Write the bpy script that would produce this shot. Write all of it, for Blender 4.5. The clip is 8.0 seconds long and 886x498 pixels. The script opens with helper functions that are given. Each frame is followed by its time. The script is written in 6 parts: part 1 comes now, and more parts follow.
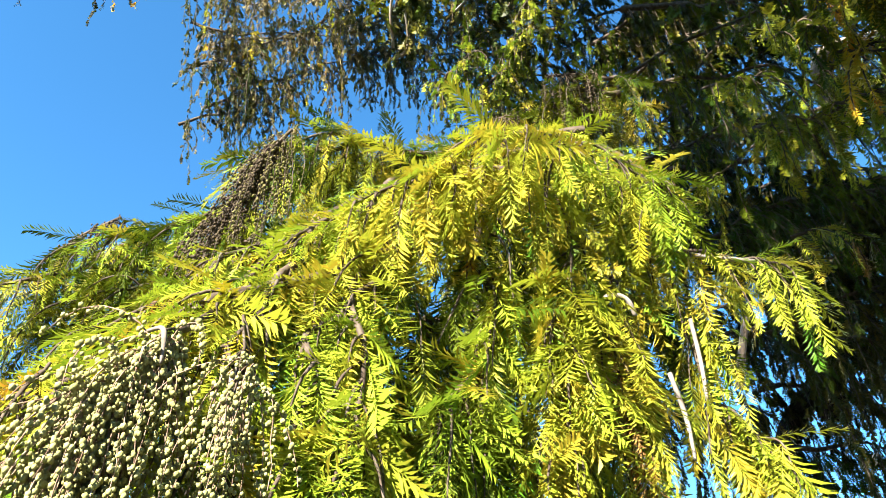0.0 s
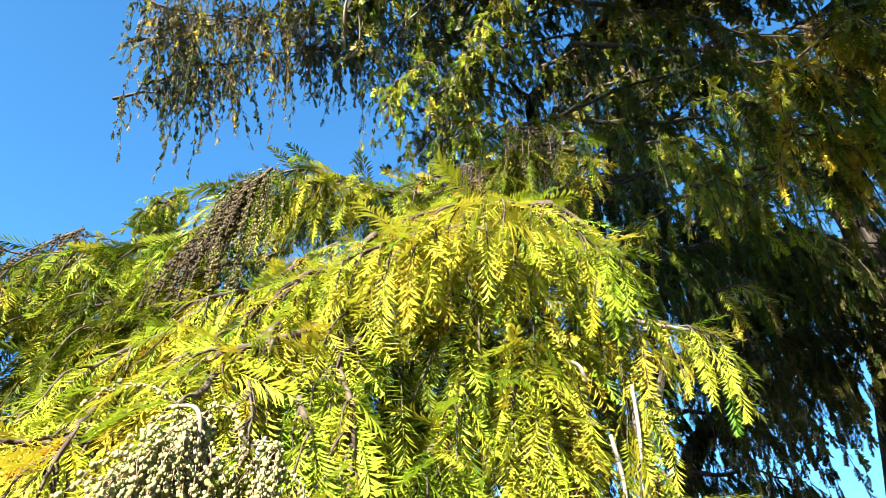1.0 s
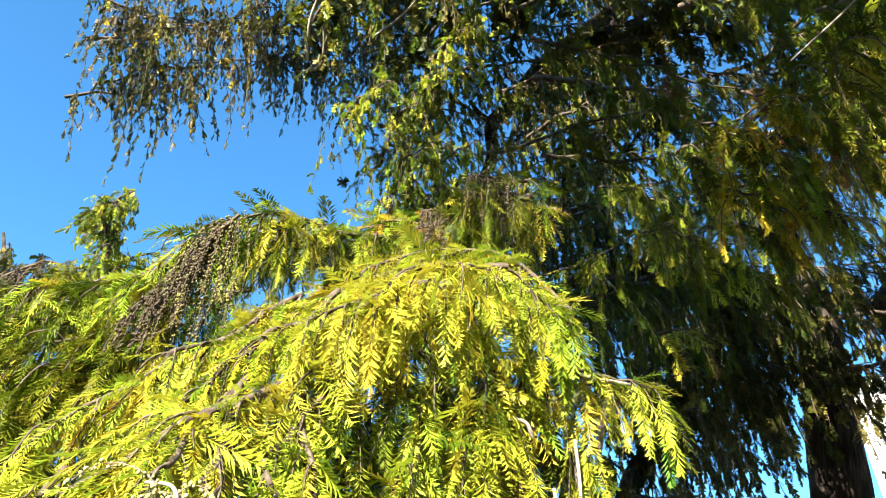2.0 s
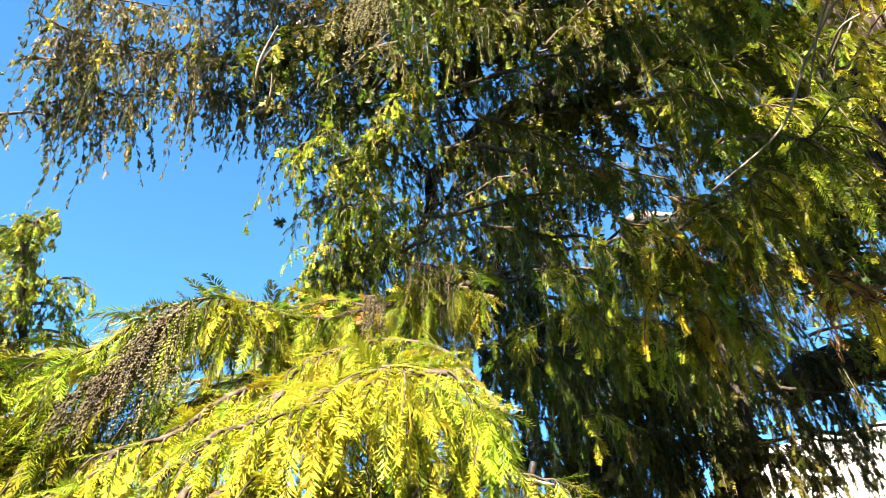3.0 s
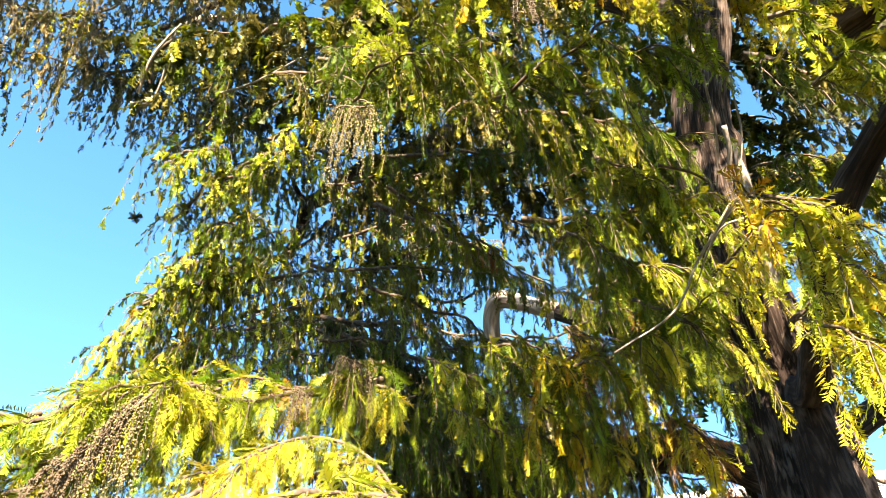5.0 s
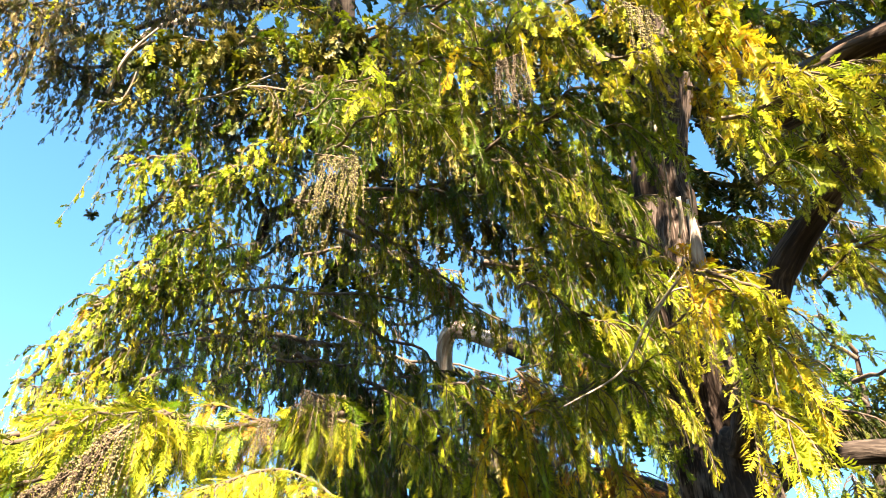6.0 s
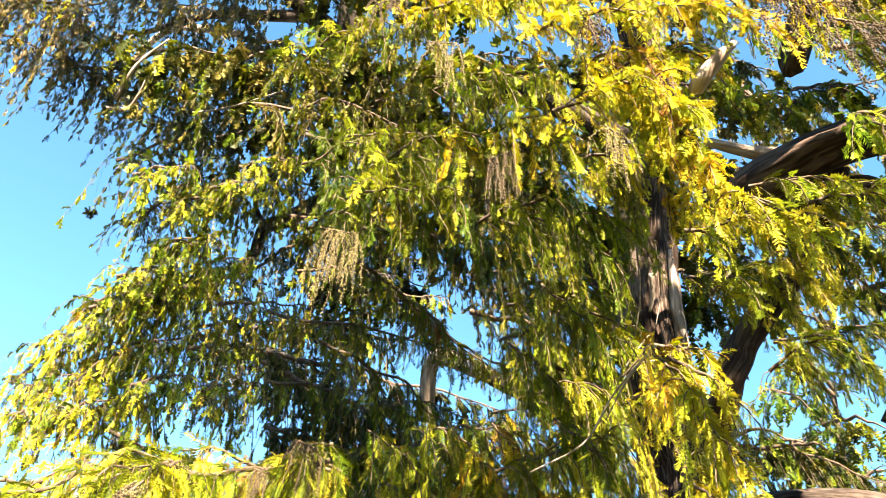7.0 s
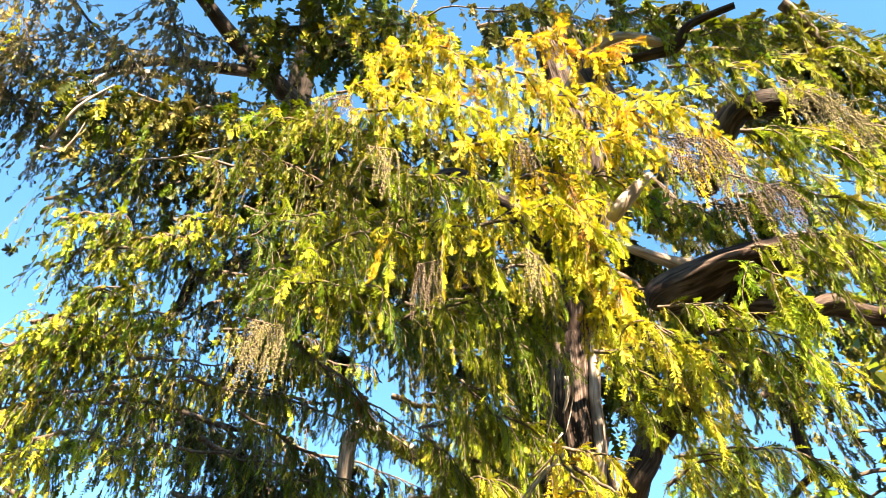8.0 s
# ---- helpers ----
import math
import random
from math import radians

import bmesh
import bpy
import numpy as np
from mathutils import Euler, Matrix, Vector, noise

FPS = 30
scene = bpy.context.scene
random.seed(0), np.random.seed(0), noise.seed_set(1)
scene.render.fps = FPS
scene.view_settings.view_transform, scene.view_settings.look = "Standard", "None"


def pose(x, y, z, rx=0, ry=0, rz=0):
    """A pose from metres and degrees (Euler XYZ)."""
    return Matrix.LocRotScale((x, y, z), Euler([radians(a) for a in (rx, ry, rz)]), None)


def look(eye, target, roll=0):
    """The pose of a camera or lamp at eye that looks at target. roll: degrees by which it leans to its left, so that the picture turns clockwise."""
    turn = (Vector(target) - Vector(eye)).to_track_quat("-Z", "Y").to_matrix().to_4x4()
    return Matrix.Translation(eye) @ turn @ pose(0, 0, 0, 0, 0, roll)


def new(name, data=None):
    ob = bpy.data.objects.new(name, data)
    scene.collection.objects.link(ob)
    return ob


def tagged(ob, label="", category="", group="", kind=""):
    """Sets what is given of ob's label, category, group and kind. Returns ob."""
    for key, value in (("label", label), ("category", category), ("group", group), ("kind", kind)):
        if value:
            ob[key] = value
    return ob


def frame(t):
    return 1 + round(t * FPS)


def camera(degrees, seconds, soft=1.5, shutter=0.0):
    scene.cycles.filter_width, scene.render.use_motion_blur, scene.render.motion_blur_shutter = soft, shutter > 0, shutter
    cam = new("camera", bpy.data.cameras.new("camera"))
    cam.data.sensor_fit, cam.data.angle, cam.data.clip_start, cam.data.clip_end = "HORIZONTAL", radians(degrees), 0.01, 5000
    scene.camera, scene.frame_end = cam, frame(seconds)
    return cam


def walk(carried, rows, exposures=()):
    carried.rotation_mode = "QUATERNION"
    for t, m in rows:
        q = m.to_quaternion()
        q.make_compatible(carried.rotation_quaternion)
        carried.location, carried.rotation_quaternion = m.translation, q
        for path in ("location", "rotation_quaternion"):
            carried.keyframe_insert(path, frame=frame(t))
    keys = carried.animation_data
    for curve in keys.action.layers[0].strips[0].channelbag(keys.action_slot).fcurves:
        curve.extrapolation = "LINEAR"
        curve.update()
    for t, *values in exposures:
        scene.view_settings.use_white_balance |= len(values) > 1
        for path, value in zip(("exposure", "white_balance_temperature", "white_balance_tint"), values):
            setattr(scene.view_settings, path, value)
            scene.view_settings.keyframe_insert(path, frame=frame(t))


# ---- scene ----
cam = camera(63.8, 8.0, soft=0.7)
PATH = [
    (0, (0.059, 0.053, 1.641), (-0.05, 1.632, 2.863), 2.1),
    (0.5, (0.031, -0.001, 1.649), (0.051, 1.581, 2.874), 1.8),
    (1, (-0.002, -0.046, 1.659), (0.09, 1.531, 2.886), 2.6),
    (1.2, (-0.009, -0.064, 1.667), (0.114, 1.515, 2.889), 2.3),
    (2.3, (-0.025, -0.157, 1.688), (0.219, 1.357, 2.971), 2.7),
    (2.5, (-0.028, -0.181, 1.698), (0.235, 1.312, 3.003), 3.2),
    (3, (-0.066, -0.232, 1.717), (0.316, 1.194, 3.066), 1.3),
    (3.5, (-0.148, -0.279, 1.731), (0.364, 1.085, 3.101), -0.5),
    (4, (-0.23, -0.345, 1.741), (0.363, 0.959, 3.137), -0.5),
    (4.5, (-0.302, -0.35, 1.751), (0.372, 0.902, 3.157), 0.6),
    (4.7, (-0.325, -0.366, 1.755), (0.379, 0.869, 3.161), 0.5),
    (5.8, (-0.466, -0.453, 1.736), (0.374, 0.672, 3.16), 1.0),
    (6, (-0.475, -0.483, 1.73), (0.359, 0.627, 3.17), 1.4),
    (6.5, (-0.544, -0.597, 1.71), (0.296, 0.522, 3.139), 3.4),
    (7, (-0.636, -0.69, 1.73), (0.209, 0.398, 3.18), 4.3),
    (7.5, (-0.689, -0.783, 1.745), (0.178, 0.205, 3.252), 4.0),
    (8, (-0.717, -0.812, 1.761), (0.168, 0.068, 3.324), 3.1),
]
walk(cam, [(t, look(eye, target, roll)) for t, eye, target, roll in PATH], exposures=((0.0, 3.08, 6600, 10), (1.2, 3.08, 6600, 10), (2.5, 3.27, 6850, 11), (3.5, 3.54, 7400, 14), (4.5, 3.82, 7900, 16), (6.0, 3.94, 8300, 18), (8.0, 3.94, 8400, 19)))

# ---------------------------------------------------------------- world and light
SUN = Vector((-0.42, -0.77, 0.48)).normalized()
world = bpy.data.worlds.new("sky")
scene.world = world
world.use_nodes = True
wn = world.node_tree.nodes
sky = wn.new("ShaderNodeTexSky")
sky.sky_type = "NISHITA"
sky.sun_disc = False
sky.sun_elevation = math.asin(SUN.z)
sky.sun_rotation = math.atan2(SUN.x, SUN.y)
sky.altitude, sky.air_density, sky.dust_density, sky.ozone_density = 1800, 1.0, 0.25, 3.0
wn["Background"].inputs["Strength"].default_value = 0.058
deep = wn.new("ShaderNodeHueSaturation")
deep.inputs["Hue"].default_value, deep.inputs["Saturation"].default_value = 0.492, 1.22
world.node_tree.links.new(sky.outputs[0], deep.inputs["Color"])
world.node_tree.links.new(deep.outputs[0], wn["Background"].inputs["Color"])
sun_data = bpy.data.lights.new("sun", "SUN")
sun_data.energy, sun_data.angle, sun_data.color = 5.0, radians(0.5), (1.0, 0.93, 0.81)
new("sun", sun_data).matrix_world = look(SUN * 30, (0, 0, 0))


# ---------------------------------------------------------------- materials
def node_material(name):
    mat = bpy.data.materials.new(name)
    mat.use_nodes = True
    n, l = mat.node_tree.nodes, mat.node_tree.links
    return mat, n, l, n["Principled BSDF"]


def ramp(n, stops):
    r = n.new("ShaderNodeValToRGB")
    while len(r.color_ramp.elements) < len(stops):
        r.color_ramp.elements.new(0.5)
    for e, (p, c) in zip(r.color_ramp.elements, stops):
        e.position, e.color = p, (*c, 1)
    return r


def leaf_material(name, stops, through_light=0.4, rough=0.46):
    """A leaf: colour by the tint of each frond and by the object, let through from behind."""
    mat, n, l, p = node_material(name)
    attr = n.new("ShaderNodeAttribute")
    attr.attribute_name = "tint"
    info = n.new("ShaderNodeObjectInfo")
    add = n.new("ShaderNodeMath")
    add.operation = "ADD"
    l.new(attr.outputs["Fac"], add.inputs[0])
    l.new(info.outputs["Random"], add.inputs[1])
    wrap = n.new("ShaderNodeMath")
    wrap.operation = "PINGPONG"
    wrap.inputs[1].default_value = 1.0
    l.new(add.outputs[0], wrap.inputs[0])
    geo = n.new("ShaderNodeNewGeometry")
    tex = n.new("ShaderNodeTexNoise")
    tex.inputs["Scale"].default_value = 45.0
    l.new(geo.outputs["Position"], tex.inputs["Vector"])
    fine = n.new("ShaderNodeMath")
    fine.operation = "MULTIPLY_ADD"
    fine.inputs[1].default_value, fine.inputs[2].default_value = 0.5, -0.25
    l.new(tex.outputs[0], fine.inputs[0])
    both = n.new("ShaderNodeMath")
    both.operation = "ADD"
    l.new(wrap.outputs[0], both.inputs[0])
    l.new(fine.outputs[0], both.inputs[1])
    r = ramp(n, stops)
    l.new(both.outputs[0], r.inputs[0])
    l.new(r.outputs[0], p.inputs["Base Color"])
    p.inputs["Roughness"].default_value = rough
    p.inputs["Specular IOR Level"].default_value = 0.10
    t = n.new("ShaderNodeBsdfTranslucent")
    l.new(r.outputs[0], t.inputs["Color"])
    mix = n.new("ShaderNodeMixShader")
    mix.inputs[0].default_value = through_light
    l.new(p.outputs[0], mix.inputs[1])
    l.new(t.outputs[0], mix.inputs[2])
    l.new(mix.outputs[0], n["Material Output"].inputs["Surface"])
    return mat


def bark_material(name, dark, mid, pale, scale=14.0, bump=0.5, stretch=0.12):
    """Fibrous bark: long strips, pale where it peels, over a broad blotching."""
    mat, n, l, p = node_material(name)
    uv = n.new("ShaderNodeUVMap")
    at = n.new("ShaderNodeMapping")
    at.inputs["Scale"].default_value = (1, stretch, 1)
    l.new(uv.outputs[0], at.inputs["Vector"])
    strips = n.new("ShaderNodeTexNoise")
    strips.inputs["Scale"].default_value, strips.inputs["Detail"].default_value = scale, 8
    strips.inputs["Distortion"].default_value = 0.6
    l.new(at.outputs[0], strips.inputs["Vector"])
    geo = n.new("ShaderNodeNewGeometry")
    broad = n.new("ShaderNodeTexNoise")
    broad.inputs["Scale"].default_value, broad.inputs["Detail"].default_value = 5.0, 4
    l.new(geo.outputs["Position"], broad.inputs["Vector"])
    mixv = n.new("ShaderNodeMath")
    mixv.operation = "MULTIPLY_ADD"
    mixv.inputs[1].default_value = 0.45
    l.new(broad.outputs[0], mixv.inputs[0])
    half = n.new("ShaderNodeMath")
    half.operation = "MULTIPLY"
    half.inputs[1].default_value = 0.62
    l.new(strips.outputs[0], half.inputs[0])
    l.new(half.outputs[0], mixv.inputs[2])
    r = ramp(n, [(0.36, dark), (0.52, mid), (0.68, pale)])
    l.new(mixv.outputs[0], r.inputs[0])
    l.new(r.outputs[0], p.inputs["Base Color"])
    p.inputs["Roughness"].default_value = 0.85
    p.inputs["Specular IOR Level"].default_value = 0.1
    b = n.new("ShaderNodeBump")
    b.inputs["Strength"].default_value, b.inputs["Distance"].default_value = bump, 0.02
    l.new(strips.outputs[0], b.inputs["Height"])
    l.new(b.outputs[0], p.inputs["Normal"])
    return mat


def mottled(name, a, b, c, scale, rough=0.8, bump=0.2, dist=0.01):
    mat, n, l, p = node_material(name)
    geo = n.new("ShaderNodeNewGeometry")
    t = n.new("ShaderNodeTexNoise")
    t.inputs["Scale"].default_value, t.inputs["Detail"].default_value = scale, 8
    l.new(geo.outputs["Position"], t.inputs["Vector"])
    r = ramp(n, [(0.3, a), (0.5, b), (0.7, c)])
    l.new(t.outputs[0], r.inputs[0])
    l.new(r.outputs[0], p.inputs["Base Color"])
    p.inputs["Roughness"].default_value = rough
    p.inputs["Specular IOR Level"].default_value = 0.1
    bp = n.new("ShaderNodeBump")
    bp.inputs["Strength"].default_value, bp.inputs["Distance"].default_value = bump, dist
    l.new(t.outputs[0], bp.inputs["Height"])
    l.new(bp.outputs[0], p.inputs["Normal"])
    return mat


LEAF = {
    # yellow-green as on sunlit fronds, part of the light put into the colour
    "fresh": leaf_material("sunlit_yellow_green_fronds", [(0.0, (0.055, 0.14, 0.010)), (0.45, (0.168, 0.24, 0.017)), (0.85, (0.265, 0.285, 0.024)), (1.0, (0.31, 0.245, 0.024))], 0.26),
    # yellow sprays, brightened in colour for those in full sun
    "gold": leaf_material("sunlit_golden_fronds", [(0.0, (0.20, 0.25, 0.012)), (0.5, (0.30, 0.28, 0.018)), (0.92, (0.35, 0.265, 0.018)), (1.0, (0.32, 0.146, 0.016))], 0.28),
    # the same fronds in shade, the darkness put into the green
    "green": leaf_material("shade_green_fronds", [(0.0, (0.012, 0.032, 0.0024)), (0.5, (0.036, 0.066, 0.0036)), (0.85, (0.082, 0.102, 0.0052)), (1.0, (0.120, 0.108, 0.0080))], 0.20),
    # olive foliage, darkened further to carry the shade inside the crowns
    "olive": leaf_material("shade_olive_fronds", [(0.0, (0.0095, 0.0185, 0.0036)), (0.5, (0.022, 0.032, 0.0052)), (0.85, (0.062, 0.060, 0.0110)), (1.0, (0.125, 0.100, 0.0225))], 0.16),
    # tan of the tall cypress's tips, paled to look sunlit
    "straw": leaf_material("sunlit_tan_fronds", [(0.0, (0.075, 0.062, 0.026)), (0.6, (0.15, 0.12, 0.05)), (1.0, (0.22, 0.17, 0.085))], 0.25),
    "rust": leaf_material("withered_fronds", [(0.0, (0.12, 0.0559, 0.0155)), (0.6, (0.172, 0.0731, 0.0189)), (1.0, (0.206, 0.12, 0.0344))], 0.25),
}
BARK = bark_material("fibrous_bark", (0.0048, 0.0028, 0.002), (0.0176, 0.0112, 0.008), (0.104, 0.08, 0.0656))
# pale bark of weathered snags, also painting sunlight on the hooked limb
PALE = bark_material("weathered_sunlit_pale_bark", (0.0946, 0.0615, 0.0426), (0.208, 0.166, 0.132), (0.322, 0.293, 0.261), 10)
LIMB = bark_material("dark_limb_bark", (0.00662, 0.00464, 0.00365), (0.0199, 0.0149, 0.012), (0.0563, 0.0447, 0.0365), 12)
TWIG = mottled("grey_brown_twigs", (0.0279, 0.0195, 0.0139), (0.0557, 0.0418, 0.0307), (0.095, 0.0778, 0.0613), 60)
BARE = mottled("bleached_bare_twigs", (0.105, 0.084, 0.0662), (0.157, 0.136, 0.114), (0.199, 0.181, 0.162), 60)
BEAD = {
    "grey": mottled("grey_green_catkin_buds", (0.12, 0.118, 0.040), (0.20, 0.195, 0.075), (0.29, 0.275, 0.125), 160, 0.7),
    "brown": mottled("brown_catkin_buds", (0.0258, 0.0181, 0.0103), (0.0516, 0.0387, 0.0232), (0.0828, 0.0672, 0.0413), 160, 0.7),
    "straw": mottled("straw_catkin_buds", (0.055, 0.050, 0.018), (0.105, 0.094, 0.036), (0.165, 0.148, 0.066), 160, 0.7),
}
STALK = mottled("pinkish_catkin_stalks", (0.10, 0.062, 0.042), (0.17, 0.115, 0.082), (0.25, 0.19, 0.14), 90)
GRASS = mottled("dry_grass_ground", (0.015, 0.015, 0.0075), (0.035, 0.0325, 0.015), (0.06, 0.05, 0.0275), 3.0, 0.95, 0.6, 0.05)


# ---------------------------------------------------------------- builders
rng = np.random.default_rng(7)
DOWN = np.array([0.0, 0.0, -1.0])


def unit(v):
    v = np.asarray(v, float)
    return v / (np.linalg.norm(v) + 1e-9)


def curve_points(pts, n):
    """n points and the share of the way along a smooth line through pts."""
    p = np.asarray(pts, float)
    if len(p) == 2:
        u = np.linspace(0, 1, n)[:, None]
        return p[0] * (1 - u) + p[1] * u
    q = np.vstack([2 * p[0] - p[1], p, 2 * p[-1] - p[-2]])
    out = []
    for u in np.linspace(0, len(p) - 1 - 1e-6, n):
        k, f = int(u), u - int(u)
        a, b, c, d = q[k : k + 4]
        out.append(0.5 * (2 * b + (c - a) * f + (2 * a - 5 * b + 4 * c - d) * f * f + (3 * b - a - 3 * c + d) * f**3))
    return np.array(out)


class Heap:
    """Vertices and faces gathered for one mesh."""

    def __init__(self):
        self.v, self.f, self.t, self.count = [], [], [], 0

    def add(self, verts, faces, tint=0.0):
        self.v.append(verts)
        self.f.append(faces + self.count)
        self.t.append(np.broadcast_to(tint, len(verts)))
        self.count += len(verts)

    def mesh(self, name, mat, smooth=False):
        me = bpy.data.meshes.new(name)
        v, f = np.concatenate(self.v), np.concatenate(self.f)
        k = f.shape[1]
        me.vertices.add(len(v))
        me.vertices.foreach_set("co", v.astype(np.float32).ravel())
        me.loops.add(f.size)
        me.loops.foreach_set("vertex_index", f.astype(np.int32).ravel())
        me.polygons.add(len(f))
        me.polygons.foreach_set("loop_start", np.arange(0, f.size, k, dtype=np.int32))
        me.polygons.foreach_set("use_smooth", np.full(len(f), smooth))
        a = me.attributes.new("tint", "FLOAT", "POINT")
        a.data.foreach_set("value", np.concatenate(self.t).astype(np.float32))
        me.update(calc_edges=True)
        me.materials.append(mat)
        return me


def tube(heap, line, radii, sides=4, tint=0.0):
    """A tapering tube of quads along a line, into a heap."""
    line = np.asarray(line, float)
    n = len(line)
    tan = np.gradient(line, axis=0)
    tan /= np.linalg.norm(tan, axis=1)[:, None] + 1e-9
    ref = np.array([0.31, 0.21, 0.93]) if abs(tan[0][2]) < 0.9 else np.array([0.93, 0.31, 0.21])
    a = np.cross(tan, ref)
    a /= np.linalg.norm(a, axis=1)[:, None] + 1e-9
    b = np.cross(tan, a)
    ang = np.linspace(0, 2 * math.pi, sides, endpoint=False)
    r = np.asarray(radii)[:, None, None]
    ring = line[:, None] + r * (np.cos(ang)[None, :, None] * a[:, None] + np.sin(ang)[None, :, None] * b[:, None])
    i, j = np.meshgrid(np.arange(n - 1), np.arange(sides), indexing="ij")
    k = (j + 1) % sides
    faces = np.stack([i * sides + j, i * sides + k, (i + 1) * sides + k, (i + 1) * sides + j], -1).reshape(-1, 4)
    heap.add(ring.reshape(-1, 3), faces, tint)


def frond_template(pairs, width, slim, bend, seed, ribs=3):
    """A feather of needles, one long along x, its needles in two rows on one rib, bending down to its tip."""
    r = np.random.default_rng(seed)

    def rib(u):
        return np.array([u * (1 - 0.12 * bend * u), 0.0, -bend * u * u])

    v, f = [rib(k / pairs) for k in range(pairs + 1)], []
    cuts = [k * pairs // ribs for k in range(ribs + 1)]
    for i, j in zip(cuts, cuts[1:]):
        f.append([i, j, len(v)])
        v.append((v[i] + v[j]) / 2 + (0, 0.016 * (1.1 - i / pairs), 0))
    for k in range(pairs):
        u = k / pairs
        grow = width * (0.55 + 0.9 * math.sin(math.pi * min(1, 0.12 + 0.86 * u)) ** 0.7) * 0.78
        for s in (1, -1):
            if r.random() < 0.04:
                continue
            long = grow * r.uniform(0.8, 1.12)
            lean = radians(r.uniform(40, 64) - 16 * u)
            way = np.array([math.cos(lean), s * math.sin(lean), r.uniform(-0.32, 0.16)])
            tip = v[k] + way * long + (0.14 * long * (1 - u), 0, 0)
            mid = v[k] + way * long * 0.5 + np.array([math.sin(lean), -s * math.cos(lean), 0.25]) * slim
            f.append([k, len(v), len(v) + 1])
            v.extend([mid, tip])
    return np.array(v), np.array(f)


FRONDS = {
    0: [frond_template(19, 0.21, 0.034, b, 11 + k) for k, b in enumerate((0.05, 0.16, 0.28, 0.10, 0.40, 0.22))],
    "whole": [frond_template(19, 0.21, 0.034, b, 11 + k, 19) for k, b in enumerate((0.05, 0.16, 0.28, 0.10, 0.40, 0.22))],
    1: [frond_template(10, 0.28, 0.078, b, 31 + k) for k, b in enumerate((0.15, 0.35, 0.6, 0.45))],
    2: [frond_template(6, 0.32, 0.165, b, 51 + k) for k, b in enumerate((0.2, 0.45, 0.65))],
    3: [frond_template(4, 0.34, 0.24, b, 71 + k) for k, b in enumerate((0.2, 0.5))],
}


def frond_frames(ways, rolls):
    """Axes of fronds that grow along ways, their upper sides up, turned by rolls."""
    x = np.asarray(ways, float)
    x = x / (np.linalg.norm(x, axis=1)[:, None] + 1e-9)
    side = np.stack([-x[:, 1], x[:, 0], np.zeros(len(x))], 1)
    steep = np.linalg.norm(side, axis=1) < 0.25
    turn = np.stack([np.cos(rolls * 3), np.sin(rolls * 3), np.zeros(len(x))], 1) * 0.4
    side[steep] += turn[steep]
    side -= x * (side * x).sum(1)[:, None]
    y = side / (np.linalg.norm(side, axis=1)[:, None] + 1e-9)
    z = np.cross(x, y)
    c, s = np.cos(rolls)[:, None], np.sin(rolls)[:, None]
    return np.stack([x, c * y + s * z, c * z - s * y], 2)


def lay_fronds(heap, lod, roots, turns, sizes, tints):
    """Many fronds at once into a heap, each of a shape picked by chance."""
    picks = rng.integers(len(FRONDS[lod]), size=len(roots))
    for k, (v, f) in enumerate(FRONDS[lod]):
        own = picks == k
        n = int(own.sum())
        if n:
            verts = np.einsum("nij,vj->nvi", turns[own] * sizes[own][:, None, None], v) + roots[own][:, None]
            faces = f[None] + (np.arange(n) * len(v))[:, None, None]
            heap.add(verts.reshape(-1, 3), faces.reshape(-1, 3), np.repeat(tints[own], len(v)))


def link(name, me, parent, label=""):
    ob = new(name, me)
    ob.parent = parent
    if label:
        tagged(ob, label)
    return ob


frond_meshes = {}
single_fronds = []


def frond_object(lod, k, kind, base, turn, size, parent):
    key = (lod, k, kind)
    if key not in frond_meshes:
        h = Heap()
        h.add(*FRONDS[lod][k])
        frond_meshes[key] = h.mesh("frond", LEAF[kind])
    ob = link("frond", frond_meshes[key], parent)
    ob.matrix_local = Matrix.LocRotScale(Vector(base), Matrix(turn.tolist()).to_quaternion(), (size, size, size))
    single_fronds.append(ob)


def grow_strand(start, way, length, droop, steps, wobble):
    """A thin shoot that leaves along way and bends down to hang."""
    p, d, out = np.array(start, float), unit(way), [np.array(start, float)]
    for _ in range(steps):
        d = unit(d + DOWN * droop / steps * 2.2 + rng.normal(0, wobble, 3))
        p = p + d * length / steps
        out.append(p)
    return np.array(out)


